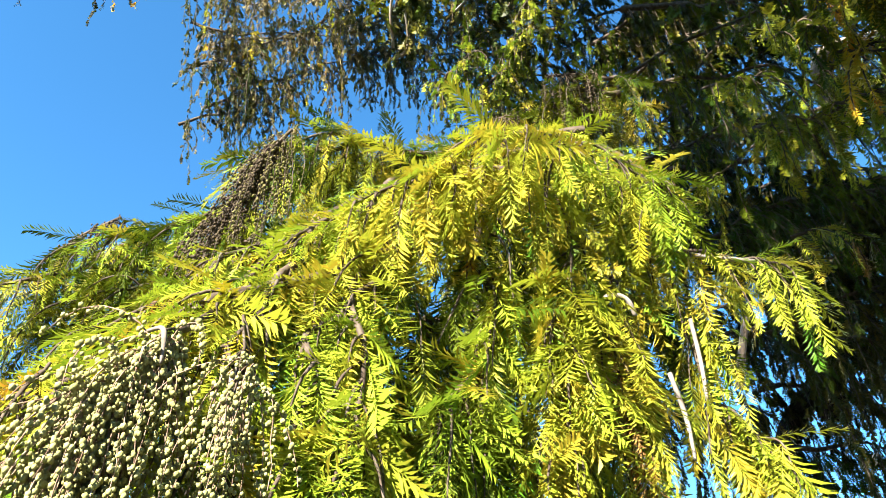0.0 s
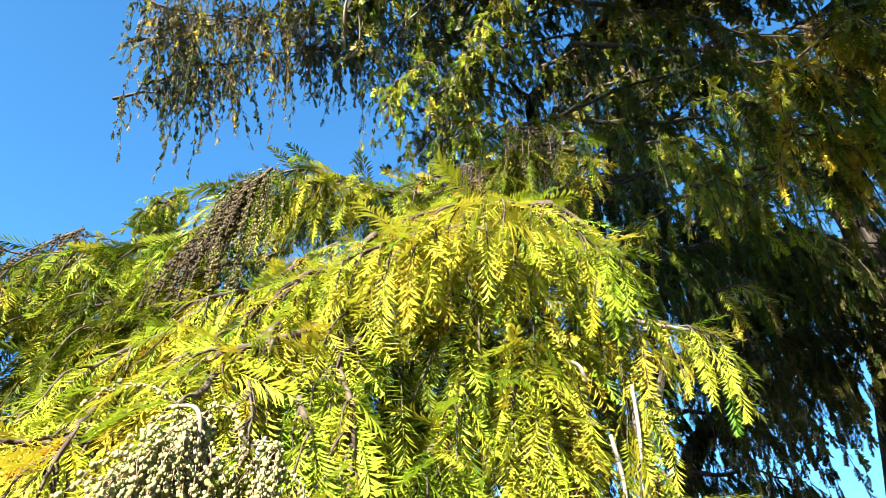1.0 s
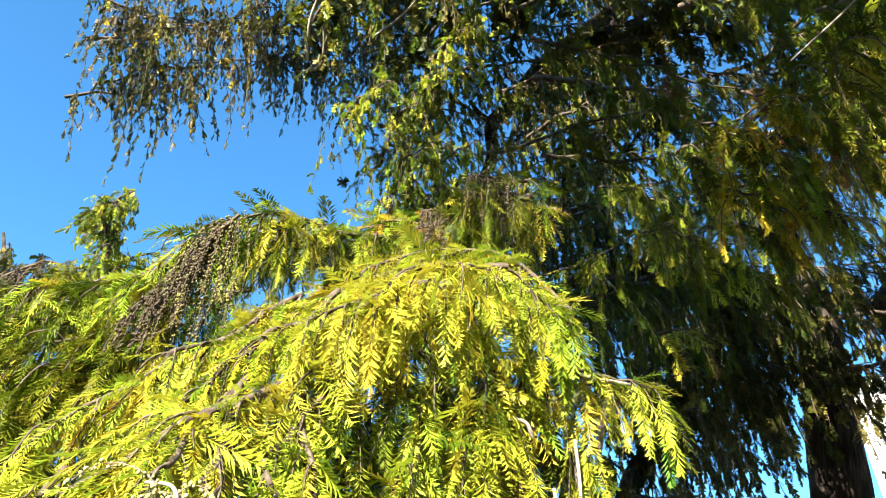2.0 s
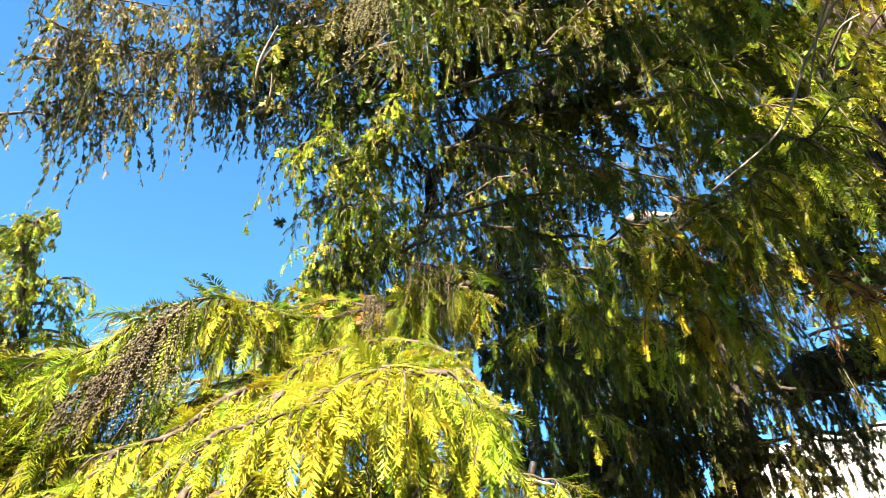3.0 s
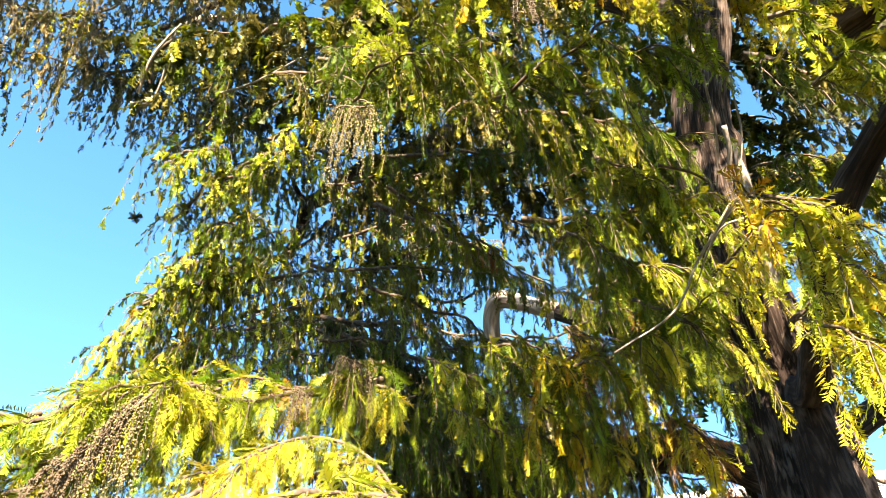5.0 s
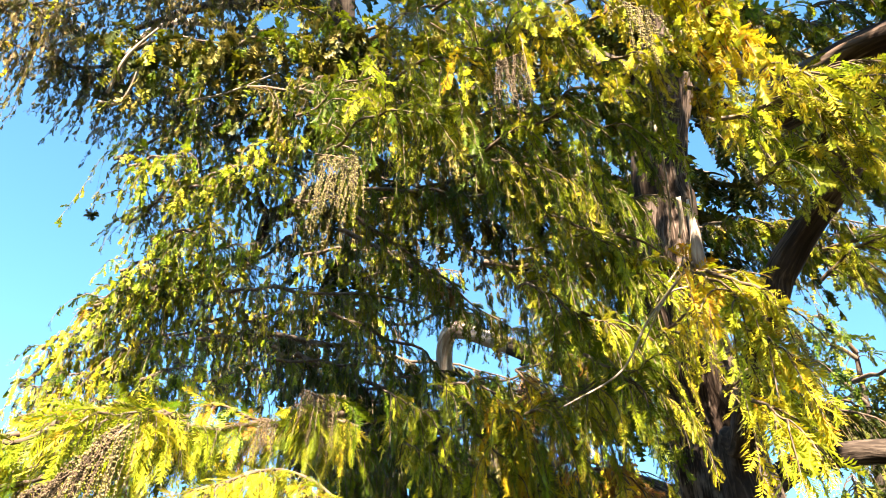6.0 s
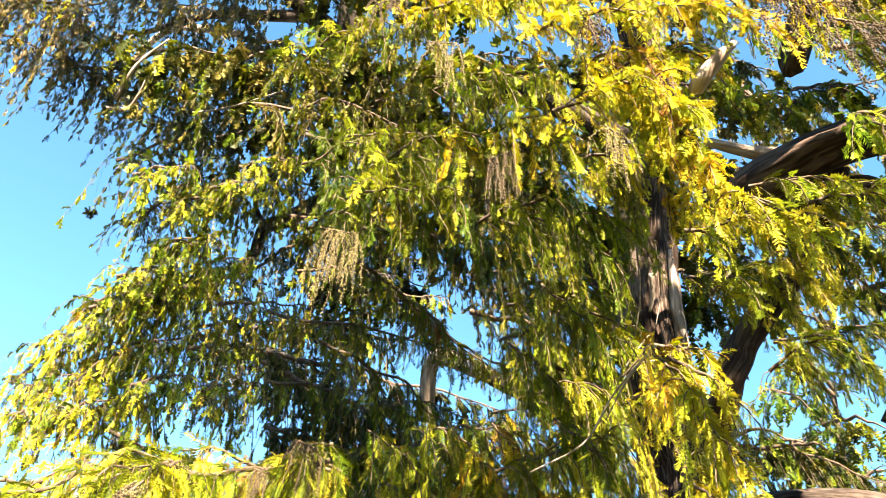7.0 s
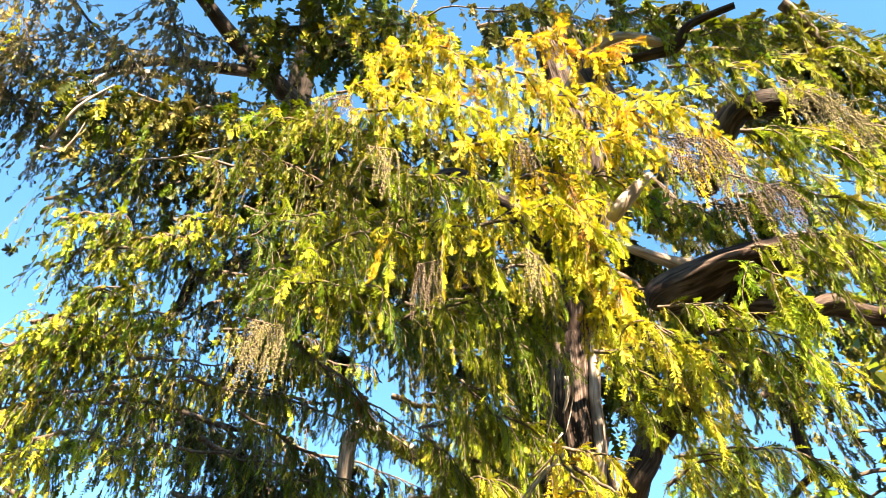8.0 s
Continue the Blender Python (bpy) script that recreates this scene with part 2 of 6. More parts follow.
def bough(tree, axis, kind="green", r=(0.012, 0.003), step=0.03, length=0.25, spread=0.6, droop=1.0, frond=0.0666, gap=0.0109, lod=1, singles=0, bark=None, mixed=(), label="", toward=None, bare=0.0, hang=0.8, clump=0):
    """One bough: its wood, its hanging shoots and their fronds. toward: the way to which most shoots lean."""
    line = curve_points(axis, 24)
    sway = np.array([[noise.noise(Vector((k * 0.22, c * 7.3, line[0][0] * 9))) for c in range(3)] for k in range(24)])
    line = line + sway * 0.07 * np.linalg.norm(line[-1] - line[0]) * np.sin(np.linspace(0.3, math.pi - 0.1, 24))[:, None]
    seg = np.linalg.norm(np.diff(line, axis=0), axis=1)
    total = seg.sum()
    wood = Heap()
    tube(wood, line[::2] if lod >= 2 else line, np.linspace(r[0], min(r[1], 0.2 * r[0]), 12 if lod >= 2 else 24), 5)
    shoots = Heap()
    leaves = {}
    holder = None
    picks = []
    n = max(2, int(total / step))
    for i in range(n):
        u = (i + rng.random()) / n
        if clump:
            knot = int(u * clump)
            u = min(0.99, max(0.0, (knot + 0.5 + rng.normal(0, 0.27)) / clump))
        at = u * 23
        k = min(22, int(at))
        base = line[k] + (line[k + 1] - line[k]) * (at - k)
        tan = unit(line[min(23, k + 1)] - line[k])
        side = unit(np.cross(tan, (0, 0, 1))) * (1 if i % 2 else -1)
        way = tan * rng.uniform(0.1, 0.9) + side * spread * rng.uniform(0.2, 1.2) + np.array([0, 0, rng.uniform(-0.5, 0.5)])
        if toward is not None:
            way = way + np.asarray(toward) * rng.uniform(0.3, 1.2)
        long = length * rng.uniform(0.35, 1.25) * (1 - 0.35 * u)
        if clump:
            long *= 0.95 + 0.6 * noise.noise(Vector((line[0][1] * 17, knot * 2.3, 3.5)))
        steps = (8, 6, 4, 3)[lod]
        path = grow_strand(base, way, long, droop * rng.uniform(0.6, 1.3), steps, 0.10)
        if lod < 3:
            tube(shoots, path, np.linspace(0.0022, 0.0009, steps + 1) * (1 + 6 * min(lod, 2) * frond), 3)
        if rng.random() < bare:
            continue
        colour = kind
        for other, share in mixed:
            if rng.random() < share:
                colour = other
        tone = rng.uniform(0, 0.5)
        if clump:
            tone = 0.25 + 0.5 * noise.noise(Vector((line[0][0] * 31, knot * 3.7, 0.5))) + rng.uniform(-0.08, 0.08)
        m = max(2, int(long / gap))
        w = (np.arange(m) + 0.5 * rng.random(m)) / m
        tint = tone + rng.uniform(0, 0.35, m)
        if lod >= 2:
            tufts = max(1, round(long / (1.5 * frond)))
            tuft = np.minimum((w * tufts).astype(int), tufts - 1)
            w = np.clip((tuft + 0.55 + rng.normal(0, 0.16, m)) / tufts, 0, 0.999)
            tint = tint + rng.uniform(-0.22, 0.22, tufts)[tuft]
        pos = w * steps
        q = np.minimum(steps - 1, pos.astype(int))
        reach = path[q + 1] - path[q]
        root = path[q] + reach * (pos - q)[:, None]
        t = reach / (np.linalg.norm(reach, axis=1)[:, None] + 1e-9)
        if lod >= 2:
            s = np.cross(t, rng.normal(0, 1, (m, 3)) + 0.9 * rng.normal(0, 1, (tufts, 3))[tuft])
        else:
            flat = np.array([0.2, 0.1, 1.0]) if lod == 0 else unit(rng.normal(0, 1, 3) * (1, 1, 0.5))
            s = np.cross(t, flat) * np.where(np.arange(m) % 2, 1, -1)[:, None] + rng.normal(0, 0.25, (m, 3))
        s = s / (np.linalg.norm(s, axis=1)[:, None] + 1e-9)
        s[-1] *= 0.1
        ways = t * 0.75 + s * rng.uniform(0.4, 1.0, (m, 1)) + DOWN * hang * rng.random((m, 1))
        turns = frond_frames(ways, rng.normal(0, 0.55, m))
        sizes = frond * rng.uniform(0.6, 1.2, m) * (1 - 0.25 * w)
        alone = rng.random(m) < singles
        for k in np.flatnonzero(alone):
            picks.append(("whole", int(rng.integers(len(FRONDS["whole"]))), colour, root[k], turns[k], sizes[k]))
        rest = ~alone
        lay_fronds(leaves.setdefault(colour, Heap()), lod, root[rest], turns[rest], sizes[rest], tint[rest])
    if lod < 2:
        m = int(total / (gap * (1.0 if lod == 0 else 1.6)))
        at = rng.random(m) * 22.9
        k = at.astype(int)
        reach = line[k + 1] - line[k]
        root = line[k] + reach * (at - k)[:, None]
        t = reach / (np.linalg.norm(reach, axis=1)[:, None] + 1e-9)
        side = np.cross(t, (0, 0, 1.0)) * np.where(np.arange(m) % 2, 1, -1)[:, None]
        side = side / (np.linalg.norm(side, axis=1)[:, None] + 1e-9)
        ways = t * 0.7 + side * rng.uniform(0.3, 1.0, (m, 1)) + np.array([0, 0, 1.0]) * rng.uniform(-0.9, 0.4, (m, 1))
        lay_fronds(leaves.setdefault(kind, Heap()), lod, root, frond_frames(ways, rng.normal(0, 0.5, m)), frond * rng.uniform(0.6, 1.1, m), rng.random(m))
    holder = link("bough", wood.mesh("bough", bark or TWIG, True), tree, label)
    if shoots.v:
        tagged(link("fine_wood", shoots.mesh("fine_wood", TWIG, True), holder), kind="stuff")
    for colour, heap in leaves.items():
        if not heap.v:
            continue
        tagged(link("foliage", heap.mesh("foliage", LEAF[colour]), holder), kind="stuff")
    for p in picks:
        frond_object(*p, holder)
    return holder


def ico():
    b = bmesh.new()
    bmesh.ops.create_icosphere(b, subdivisions=1, radius=1.0)
    v = np.array([x.co[:] for x in b.verts])
    f = np.array([[x.index for x in y.verts] for y in b.faces])
    b.free()
    return v, f


ICO = ico()
OCTA = (np.array([(1, 0, 0), (0, 1, 0), (-1, 0, 0), (0, -1, 0), (0, 0, 1), (0, 0, -1.0)]), np.array([(0, 1, 4), (1, 2, 4), (2, 3, 4), (3, 0, 4), (1, 0, 5), (2, 1, 5), (3, 2, 5), (0, 3, 5)]))


def catkins(tree, axis, kind, strings, length, bead=0.0024, gap=0.0052, spread=0.12, toward=(0, 0, 0), label="", near=False, wobble=0.06, stalk=None):
    """A hanging bunch of catkin strings, each a thin stalk beaded with buds."""
    line = curve_points(axis, 12)
    wood = Heap()
    tube(wood, line, np.linspace(0.0032, 0.0015, 12), 5)
    beads, stalks = Heap(), Heap()
    for i in range(strings):
        base = line[min(11, int(12 * rng.random()))] + rng.normal(0, 0.004, 3)
        way = rng.normal(0, 1, 3) * spread + np.asarray(toward) + np.array([0, 0, -0.25])
        long = length * rng.uniform(0.5, 1.15)
        path = grow_strand(base, way, long, 1.5, 7, wobble)
        tube(stalks, path, np.linspace(0.4 * bead, 0.2 * bead, 8), 3)
        m = int(long / gap)
        for j in range(m):
            pos = (j + rng.random() * 0.4) / m * 7
            q = min(6, int(pos))
            root = path[q] + (path[q + 1] - path[q]) * (pos - q)
            off = unit(rng.normal(0, 1, 3)) * bead * 1.7
            beads.add((ICO if near else OCTA)[0] * bead * rng.uniform(0.7, 1.25) * np.array([1, 1, 1.25]) + root + off, (ICO if near else OCTA)[1])
    holder = link("catkin_bunch", wood.mesh("catkin_bunch", TWIG, True), tree, label)
    tagged(link("stalk_tangle", stalks.mesh("stalk_tangle", stalk or TWIG, True), holder), kind="stuff")
    tagged(link("bud_mass", beads.mesh("bud_mass", BEAD[kind], True), holder), kind="stuff")
    return holder


def limb(tree, name, pts, radii, mat, sides=14, rough=0.10, ridges=7, n=40, label="", cut=False, seed=0):
    """A trunk or limb: a tapering tube, ridged and uneven like fibrous bark, with the bark's lengths in its UVs."""
    line = curve_points(pts, n)
    rad = curve_points([(x, 0, 0) for x in radii], n)[:, 0]
    tan = np.gradient(line, axis=0)
    tan /= np.linalg.norm(tan, axis=1)[:, None]
    a = np.cross(tan, np.array([0.11, 0.23, 0.97]) if abs(tan[:, 2]).mean() < 0.8 else np.array([0.97, 0.23, 0.11]))
    a /= np.linalg.norm(a, axis=1)[:, None]
    b = np.cross(tan, a)
    along = np.r_[0, np.cumsum(np.linalg.norm(np.diff(line, axis=0), axis=1))]
    bm = bmesh.new()
    uv = bm.loops.layers.uv.new("UVMap")
    rings = []
    for i in range(n):
        ring = []
        for j in range(sides):
            th = 2 * math.pi * j / sides
            k = noise.noise(Vector((math.cos(th) * 1.6, math.sin(th) * 1.6, along[i] * 1.4 / (rad[i] * 6 + 0.1) + seed)))
            rid = math.sin(ridges * th + 2.5 * noise.noise(Vector((seed, along[i] * 1.5, th * 0.3))))
            rr = rad[i] * (1 + rough * 1.6 * k + rough * 0.7 * rid)
            ring.append(bm.verts.new(line[i] + rr * (math.cos(th) * a[i] + math.sin(th) * b[i])))
        rings.append(ring)
    girth = 2 * math.pi * float(np.mean(rad))
    for i in range(n - 1):
        for j in range(sides):
            k = (j + 1) % sides
            face = bm.faces.new((rings[i][j], rings[i][k], rings[i + 1][k], rings[i + 1][j]))
            face.smooth = True
            for loop, (x, y) in zip(face.loops, ((j, i), (j + 1, i), (j + 1, i + 1), (j, i + 1))):
                loop[uv].uv = (x / sides * girth * 5, along[y] * 5)
    for ring in (rings[0][::-1], rings[-1]):
        face = bm.faces.new(ring)
        for loop in face.loops:
            loop[uv].uv = (loop.vert.co.x * 5, loop.vert.co.y * 5)
    me = bpy.data.meshes.new(name)
    bm.normal_update()
    bm.to_mesh(me)
    bm.free()
    me.materials.append(mat)
    return link(name, me, tree, label)


def thing(name, label, category, at=(0, 0, 0), group="", kind=""):
    ob = new(name)
    ob.location = at
    return tagged(ob, label, category, group, kind)


LIMB2 = bark_material("brown_limb_bark", (0.007, 0.0045, 0.0035), (0.022, 0.014, 0.0105), (0.075, 0.055, 0.043), 12)

# ---------------------------------------------------------------- ground
def ground_sheet():
    b = bmesh.new()
    bmesh.ops.create_grid(b, x_segments=80, y_segments=80, size=1.0)
    for v in b.verts:
        r = max(abs(v.co.x), abs(v.co.y))
        v.co.xy *= 30 + 970 * r**3
        v.co.z = 0.05 * noise.noise(v.co * 0.35)
    me = bpy.data.meshes.new("ground")
    b.to_mesh(me)
    b.free()
    me.materials.append(GRASS)
    tagged(new("ground", me), "dry grassy earth under the trees", "ground", kind="structure")


ground_sheet()

# ---------------------------------------------------------------- the weeping cypress that the camera stands under
tree = thing("weeping_cypress", "large weeping cypress with drooping yellow-green fronds", "tree")
limb(tree, "trunk", [(2.75, 1.40, -0.1), (2.72, 1.38, 1.6)] + [(3.04, 1.485, 3.703), (2.791, 1.323, 4.407), (2.619, 1.207, 4.837), (2.51, 1.077, 5.297)] + [(2.395, 0.962, 5.53), (2.165, 0.526, 6.372), (1.419, 0.275, 7.587)], (0.42, 0.30, 0.25, 0.215, 0.205, 0.19, 0.17, 0.14, 0.09), BARK, 40, 0.11, 11, 110, "fibrous brown trunk with peeling pale bark strips", seed=3)
limb(tree, "limb", [(2.65, 1.25, 1.9)] + [(2.745, 1.234, 3.573), (2.558, 1.053, 3.621), (1.849, 0.507, 3.525), (1.793, 0.333, 3.687), (1.76, 0.13, 3.808), (1.718, -0.106, 3.919), (1.574, -0.347, 4.096)], (0.16, 0.10, 0.08, 0.062, 0.06, 0.055, 0.055, 0.05), LIMB2, 16, 0.13, 5, 50, "dark crooked limb", seed=9)
limb(tree, "limb", [(1.408, 0.01, 4.04), (1.405, -0.007, 4.046), (1.404, -0.04, 4.056), (1.413, -0.099, 4.062), (1.429, -0.187, 4.065), (1.447, -0.341, 4.071), (1.492, -0.497, 4.045), (1.718, -0.781, 4.105)], (0.012, 0.05, 0.085, 0.095, 0.10, 0.085, 0.075, 0.07), LIMB2, 20, 0.17, 5, 60, "dark blunt limb with a swollen end", seed=10)
limb(tree, "limb", [(1.607, -0.077, 3.986), (1.579, -0.236, 3.989), (1.595, -0.375, 3.93), (1.665, -0.464, 3.87), (1.724, -0.599, 3.896), (1.842, -0.719, 3.843), (1.997, -1.039, 3.796)], (0.018, 0.034, 0.048, 0.040, 0.046, 0.04, 0.035), LIMB2, 14, 0.22, 4, 44, seed=12)
limb(tree, "limb", [(1.553, -0.244, 4.233), (1.453, -0.123, 4.294), (1.305, 0.011, 4.375)], (0.045, 0.03, 0.02), PALE, 10, 0.08, 3, 20, seed=14)
limb(tree, "snag", [(0.523, -0.442, 3.602), (0.445, -0.414, 3.465), (0.423, -0.37, 3.407), (0.432, -0.331, 3.389), (0.435, -0.321, 3.384)], (0.010, 0.018, 0.022, 0.020, 0.010), PALE, 10, 0.18, 3, 18, "bleached broken snag", seed=15)
limb(tree, "limb", [(3.888, 3.824, 4.754), (4.052, 3.602, 4.821), (4.338, 3.271, 4.818), (4.675, 2.956, 4.651), (4.911, 2.477, 4.282)], (0.14, 0.17, 0.17, 0.17, 0.18), LIMB2, 16, 0.12, 5, 30, "thick horizontal limb with brown bark", seed=21)
limb(tree, "limb", [(4.137, 3.538, 3.484), (4.145, 3.321, 3.878), (4.188, 3.134, 4.087), (4.284, 2.953, 4.163), (4.421, 2.768, 4.149), (4.633, 2.519, 4.038)], (0.085, 0.08, 0.075, 0.085, 0.08, 0.09), LIMB2, 14, 0.22, 4, 40, seed=23)
# hooked limb, the sun on it put into its pale bark
limb(tree, "limb", [(2.258, 3.073, 4.794), (2.152, 2.968, 4.925), (2.06, 2.845, 5.052), (2.047, 2.733, 5.097), (2.13, 2.628, 5.053), (2.242, 2.521, 4.981), (2.308, 2.395, 4.877)], (0.050, 0.056, 0.060, 0.064, 0.060, 0.058, 0.056), PALE, 14, 0.14, 4, 44, "pale sunlit limb bent down like a hook", seed=25)
limb(tree, "limb", [(2.308, 2.395, 4.877), (2.387, 2.175, 4.673), (2.557, 1.948, 4.531), (2.85, 1.5, 4.5)], (0.056, 0.06, 0.07, 0.09), LIMB, 10, 0.1, 4, 30, seed=26)
limb(tree, "limb", [(2.985, 3.823, 2.936), (2.983, 3.661, 3.393), (2.937, 3.459, 3.876), (2.92, 3.309, 4.353), (2.832, 3.261, 4.886)], (0.17, 0.16, 0.15, 0.12, 0.08), LIMB, 16, 0.12, 5, 30, "shaded trunk-like limb", seed=27)
limb(tree, "snag", [(2.903, 3.34, 4.051), (2.825, 3.225, 4.097), (2.761, 3.144, 4.141)], (0.06, 0.065, 0.03), PALE, 12, 0.2, 4, 14, "pale broken stub in the sun", seed=270)
limb(tree, "limb", [(2.79, 3.923, 5.047), (2.687, 4.221, 4.74), (2.576, 4.534, 4.341), (2.491, 4.836, 3.816)], (0.04, 0.06, 0.07, 0.08), LIMB, 10, 0.1, 4, 24, seed=28)
limb(tree, "limb", [(2.924, 4.129, 4.985), (2.733, 4.455, 4.719), (2.642, 4.797, 4.253), (2.333, 5.137, 3.875), (2.238, 5.369, 3.371)], (0.05, 0.06, 0.07, 0.08, 0.09), LIMB, 10, 0.1, 4, 30, seed=29)
limb(tree, "limb", [(0.941, 2.12, 2.949), (0.921, 2.202, 2.823), (0.912, 2.248, 2.743)], (0.012, 0.014, 0.014), PALE, 8, 0.1, 3, 12, seed=30)
limb(tree, "limb", [(0.912, -0.623, 4.966), (0.796, -0.524, 5.015), (0.724, -0.37, 5.03), (0.838, -0.072, 5.036)], (0.02, 0.03, 0.04, 0.05), PALE, 10, 0.1, 3, 24, seed=31)
limb(tree, "limb", [(0.921, -0.932, 4.964), (0.879, -0.736, 4.987), (0.912, -0.623, 4.966), (0.825, -0.406, 4.988)], (0.015, 0.02, 0.03, 0.02), LIMB, 10, 0.1, 3, 20, seed=32)
limb(tree, "limb", [(0.862, -0.272, 4.491), (0.751, -0.294, 4.784), (0.643, -0.244, 5.264)], (0.05, 0.045, 0.04), LIMB, 10, 0.1, 3, 16, seed=33)
limb(tree, "limb", [(2.478, -0.322, 4.443), (2.684, -0.069, 4.111), (2.799, -0.069, 3.935), (2.954, -0.244, 3.722)], (0.03, 0.03, 0.025, 0.02), LIMB, 8, 0.1, 3, 26, seed=34)
limb(tree, "limb", [(2.799, -0.069, 3.935), (2.805, 0.077, 3.87), (2.834, 0.224, 3.751)], (0.02, 0.018, 0.015), LIMB, 8, 0.1, 3, 14, seed=35)
limb(tree, "limb", [(0.816, 0.947, 5.254), (0.881, 0.735, 5.205), (1.016, 0.598, 5.079), (1.354, 0.407, 4.833)], (0.05, 0.06, 0.06, 0.07), LIMB, 10, 0.1, 3, 20, seed=36)
limb(tree, "limb", [(1.089, -0.544, 4.266), (1.196, -0.448, 4.3), (1.061, -0.662, 4.418), (1.066, -0.784, 4.418), (1.223, -0.975, 4.426)], (0.03, 0.05, 0.055, 0.055, 0.05), LIMB, 12, 0.1, 3, 30, seed=37)
limb(tree, "limb", [(3.953, 1.757, 4.076), (4.113, 1.502, 4.238), (4.31, 1.267, 4.28), (4.536, 1.008, 4.246), (4.77, 0.739, 4.155)], (0.085, 0.08, 0.08, 0.085, 0.09), LIMB, 14, 0.14, 4, 36, "dark horizontal limb low behind the trunk", seed=38)
limb(tree, "twig", [(0.451, 0.895, 2.267), (0.364, 0.879, 2.266), (0.308, 0.859, 2.266), (0.281, 0.849, 2.256)], (0.0035, 0.0035, 0.003, 0.002), BARE, 6, 0.1, 2, 16, "bleached bare twig", seed=40)
limb(tree, "twig", [(0.237, 0.764, 2.091), (0.228, 0.755, 2.108), (0.213, 0.755, 2.114), (0.193, 0.778, 2.122)], (0.003, 0.003, 0.003, 0.002), BARE, 6, 0.1, 2, 16, seed=41)
limb(tree, "twig", [(0.32, 0.827, 2.126), (0.321, 0.826, 2.066), (0.32, 0.829, 2.015)], (0.003, 0.003, 0.002), BARE, 6, 0.1, 2, 14, seed=42)
limb(tree, "twig", [(0.281, 0.824, 2.049), (0.291, 0.826, 1.993), (0.289, 0.815, 1.939)], (0.003, 0.003, 0.002), BARE, 6, 0.1, 2, 14, seed=43)
limb(tree, "twig", [(-0.169, 0.454, 1.881), (-0.145, 0.433, 1.873), (-0.135, 0.422, 1.858), (-0.132, 0.421, 1.841)], (0.0016, 0.0018, 0.0016, 0.001), BARE, 6, 0.1, 2, 14, seed=44)
limb(tree, "twig", [(-0.098, 0.47, 1.869), (-0.097, 0.446, 1.847), (-0.092, 0.445, 1.828), (-0.089, 0.445, 1.806)], (0.0016, 0.0018, 0.0016, 0.001), BARE, 6, 0.1, 2, 16, seed=45)
limb(tree, "twig", [(1.023, 0.295, 3.176), (0.998, 0.351, 3.173), (1.034, 0.458, 3.155)], (0.0035, 0.003, 0.0015), BARE, 6, 0.1, 2, 14, seed=46)
limb(tree, "twig", [(0.817, 0.159, 3.042), (0.812, 0.264, 2.983), (0.855, 0.393, 2.922)], (0.0035, 0.003, 0.0015), BARE, 6, 0.1, 2, 14, seed=47)
limb(tree, "twig", [(0.834, 0.146, 3.785), (0.835, 0.147, 3.657), (0.877, 0.166, 3.619)], (0.008, 0.008, 0.005), BARE, 6, 0.1, 2, 12, seed=48)
limb(tree, "twig", [(0.994, 0.226, 3.5), (1.036, 0.26, 3.447), (1.057, 0.297, 3.408)], (0.008, 0.008, 0.005), BARE, 6, 0.1, 2, 12, seed=49)
limb(tree, "twig", [(0.883, 0.208, 3.103), (0.827, 0.338, 2.965), (0.774, 0.417, 2.821), (0.673, 0.531, 2.734)], (0.00328, 0.00296, 0.00164), BARE, 6, 0.1, 2, 20, seed=80)
limb(tree, "twig", [(0.723, 0.097, 3.37), (0.805, 0.17, 3.242), (0.839, 0.238, 3.129)], (0.00351, 0.00312, 0.00172), BARE, 6, 0.1, 2, 20, seed=81)
limb(tree, "twig", [(0.758, 0.055, 3.359), (0.833, 0.115, 3.242), (0.86, 0.175, 3.143)], (0.00312, 0.00281, 0.00156), BARE, 6, 0.1, 2, 20, seed=82)
limb(tree, "twig", [(0.689, 0.281, 3.166), (0.758, 0.249, 3.153), (0.822, 0.241, 3.143)], (0.00429, 0.00382, 0.00211), TWIG, 6, 0.1, 2, 20, seed=84)
limb(tree, "twig", [(1.24, 0.426, 3.49), (1.219, 0.559, 3.37), (1.218, 0.681, 3.217)], (0.00374, 0.00335, 0.00187), BARE, 6, 0.1, 2, 20, seed=85)
limb(tree, "twig", [(1.034, 0.695, 3.072), (0.977, 0.781, 3.007), (0.918, 0.858, 2.96)], (0.00312, 0.00281, 0.00156), TWIG, 6, 0.1, 2, 20, seed=86)
limb(tree, "twig", [(1.065, 0.456, 3.216), (1.063, 0.384, 3.248), (1.057, 0.326, 3.275)], (0.0039, 0.00351, 0.00195), TWIG, 6, 0.1, 2, 20, seed=88)

limb(tree, "bark_strip", [(2.468, 0.88, 5.196), (2.55, 0.973, 4.855), (2.652, 1.051, 4.594), (2.777, 1.152, 4.254)], (0.012, 0.032, 0.036, 0.02), PALE, 10, 0.3, 3, 30, "pale strip along the trunk", seed=60)

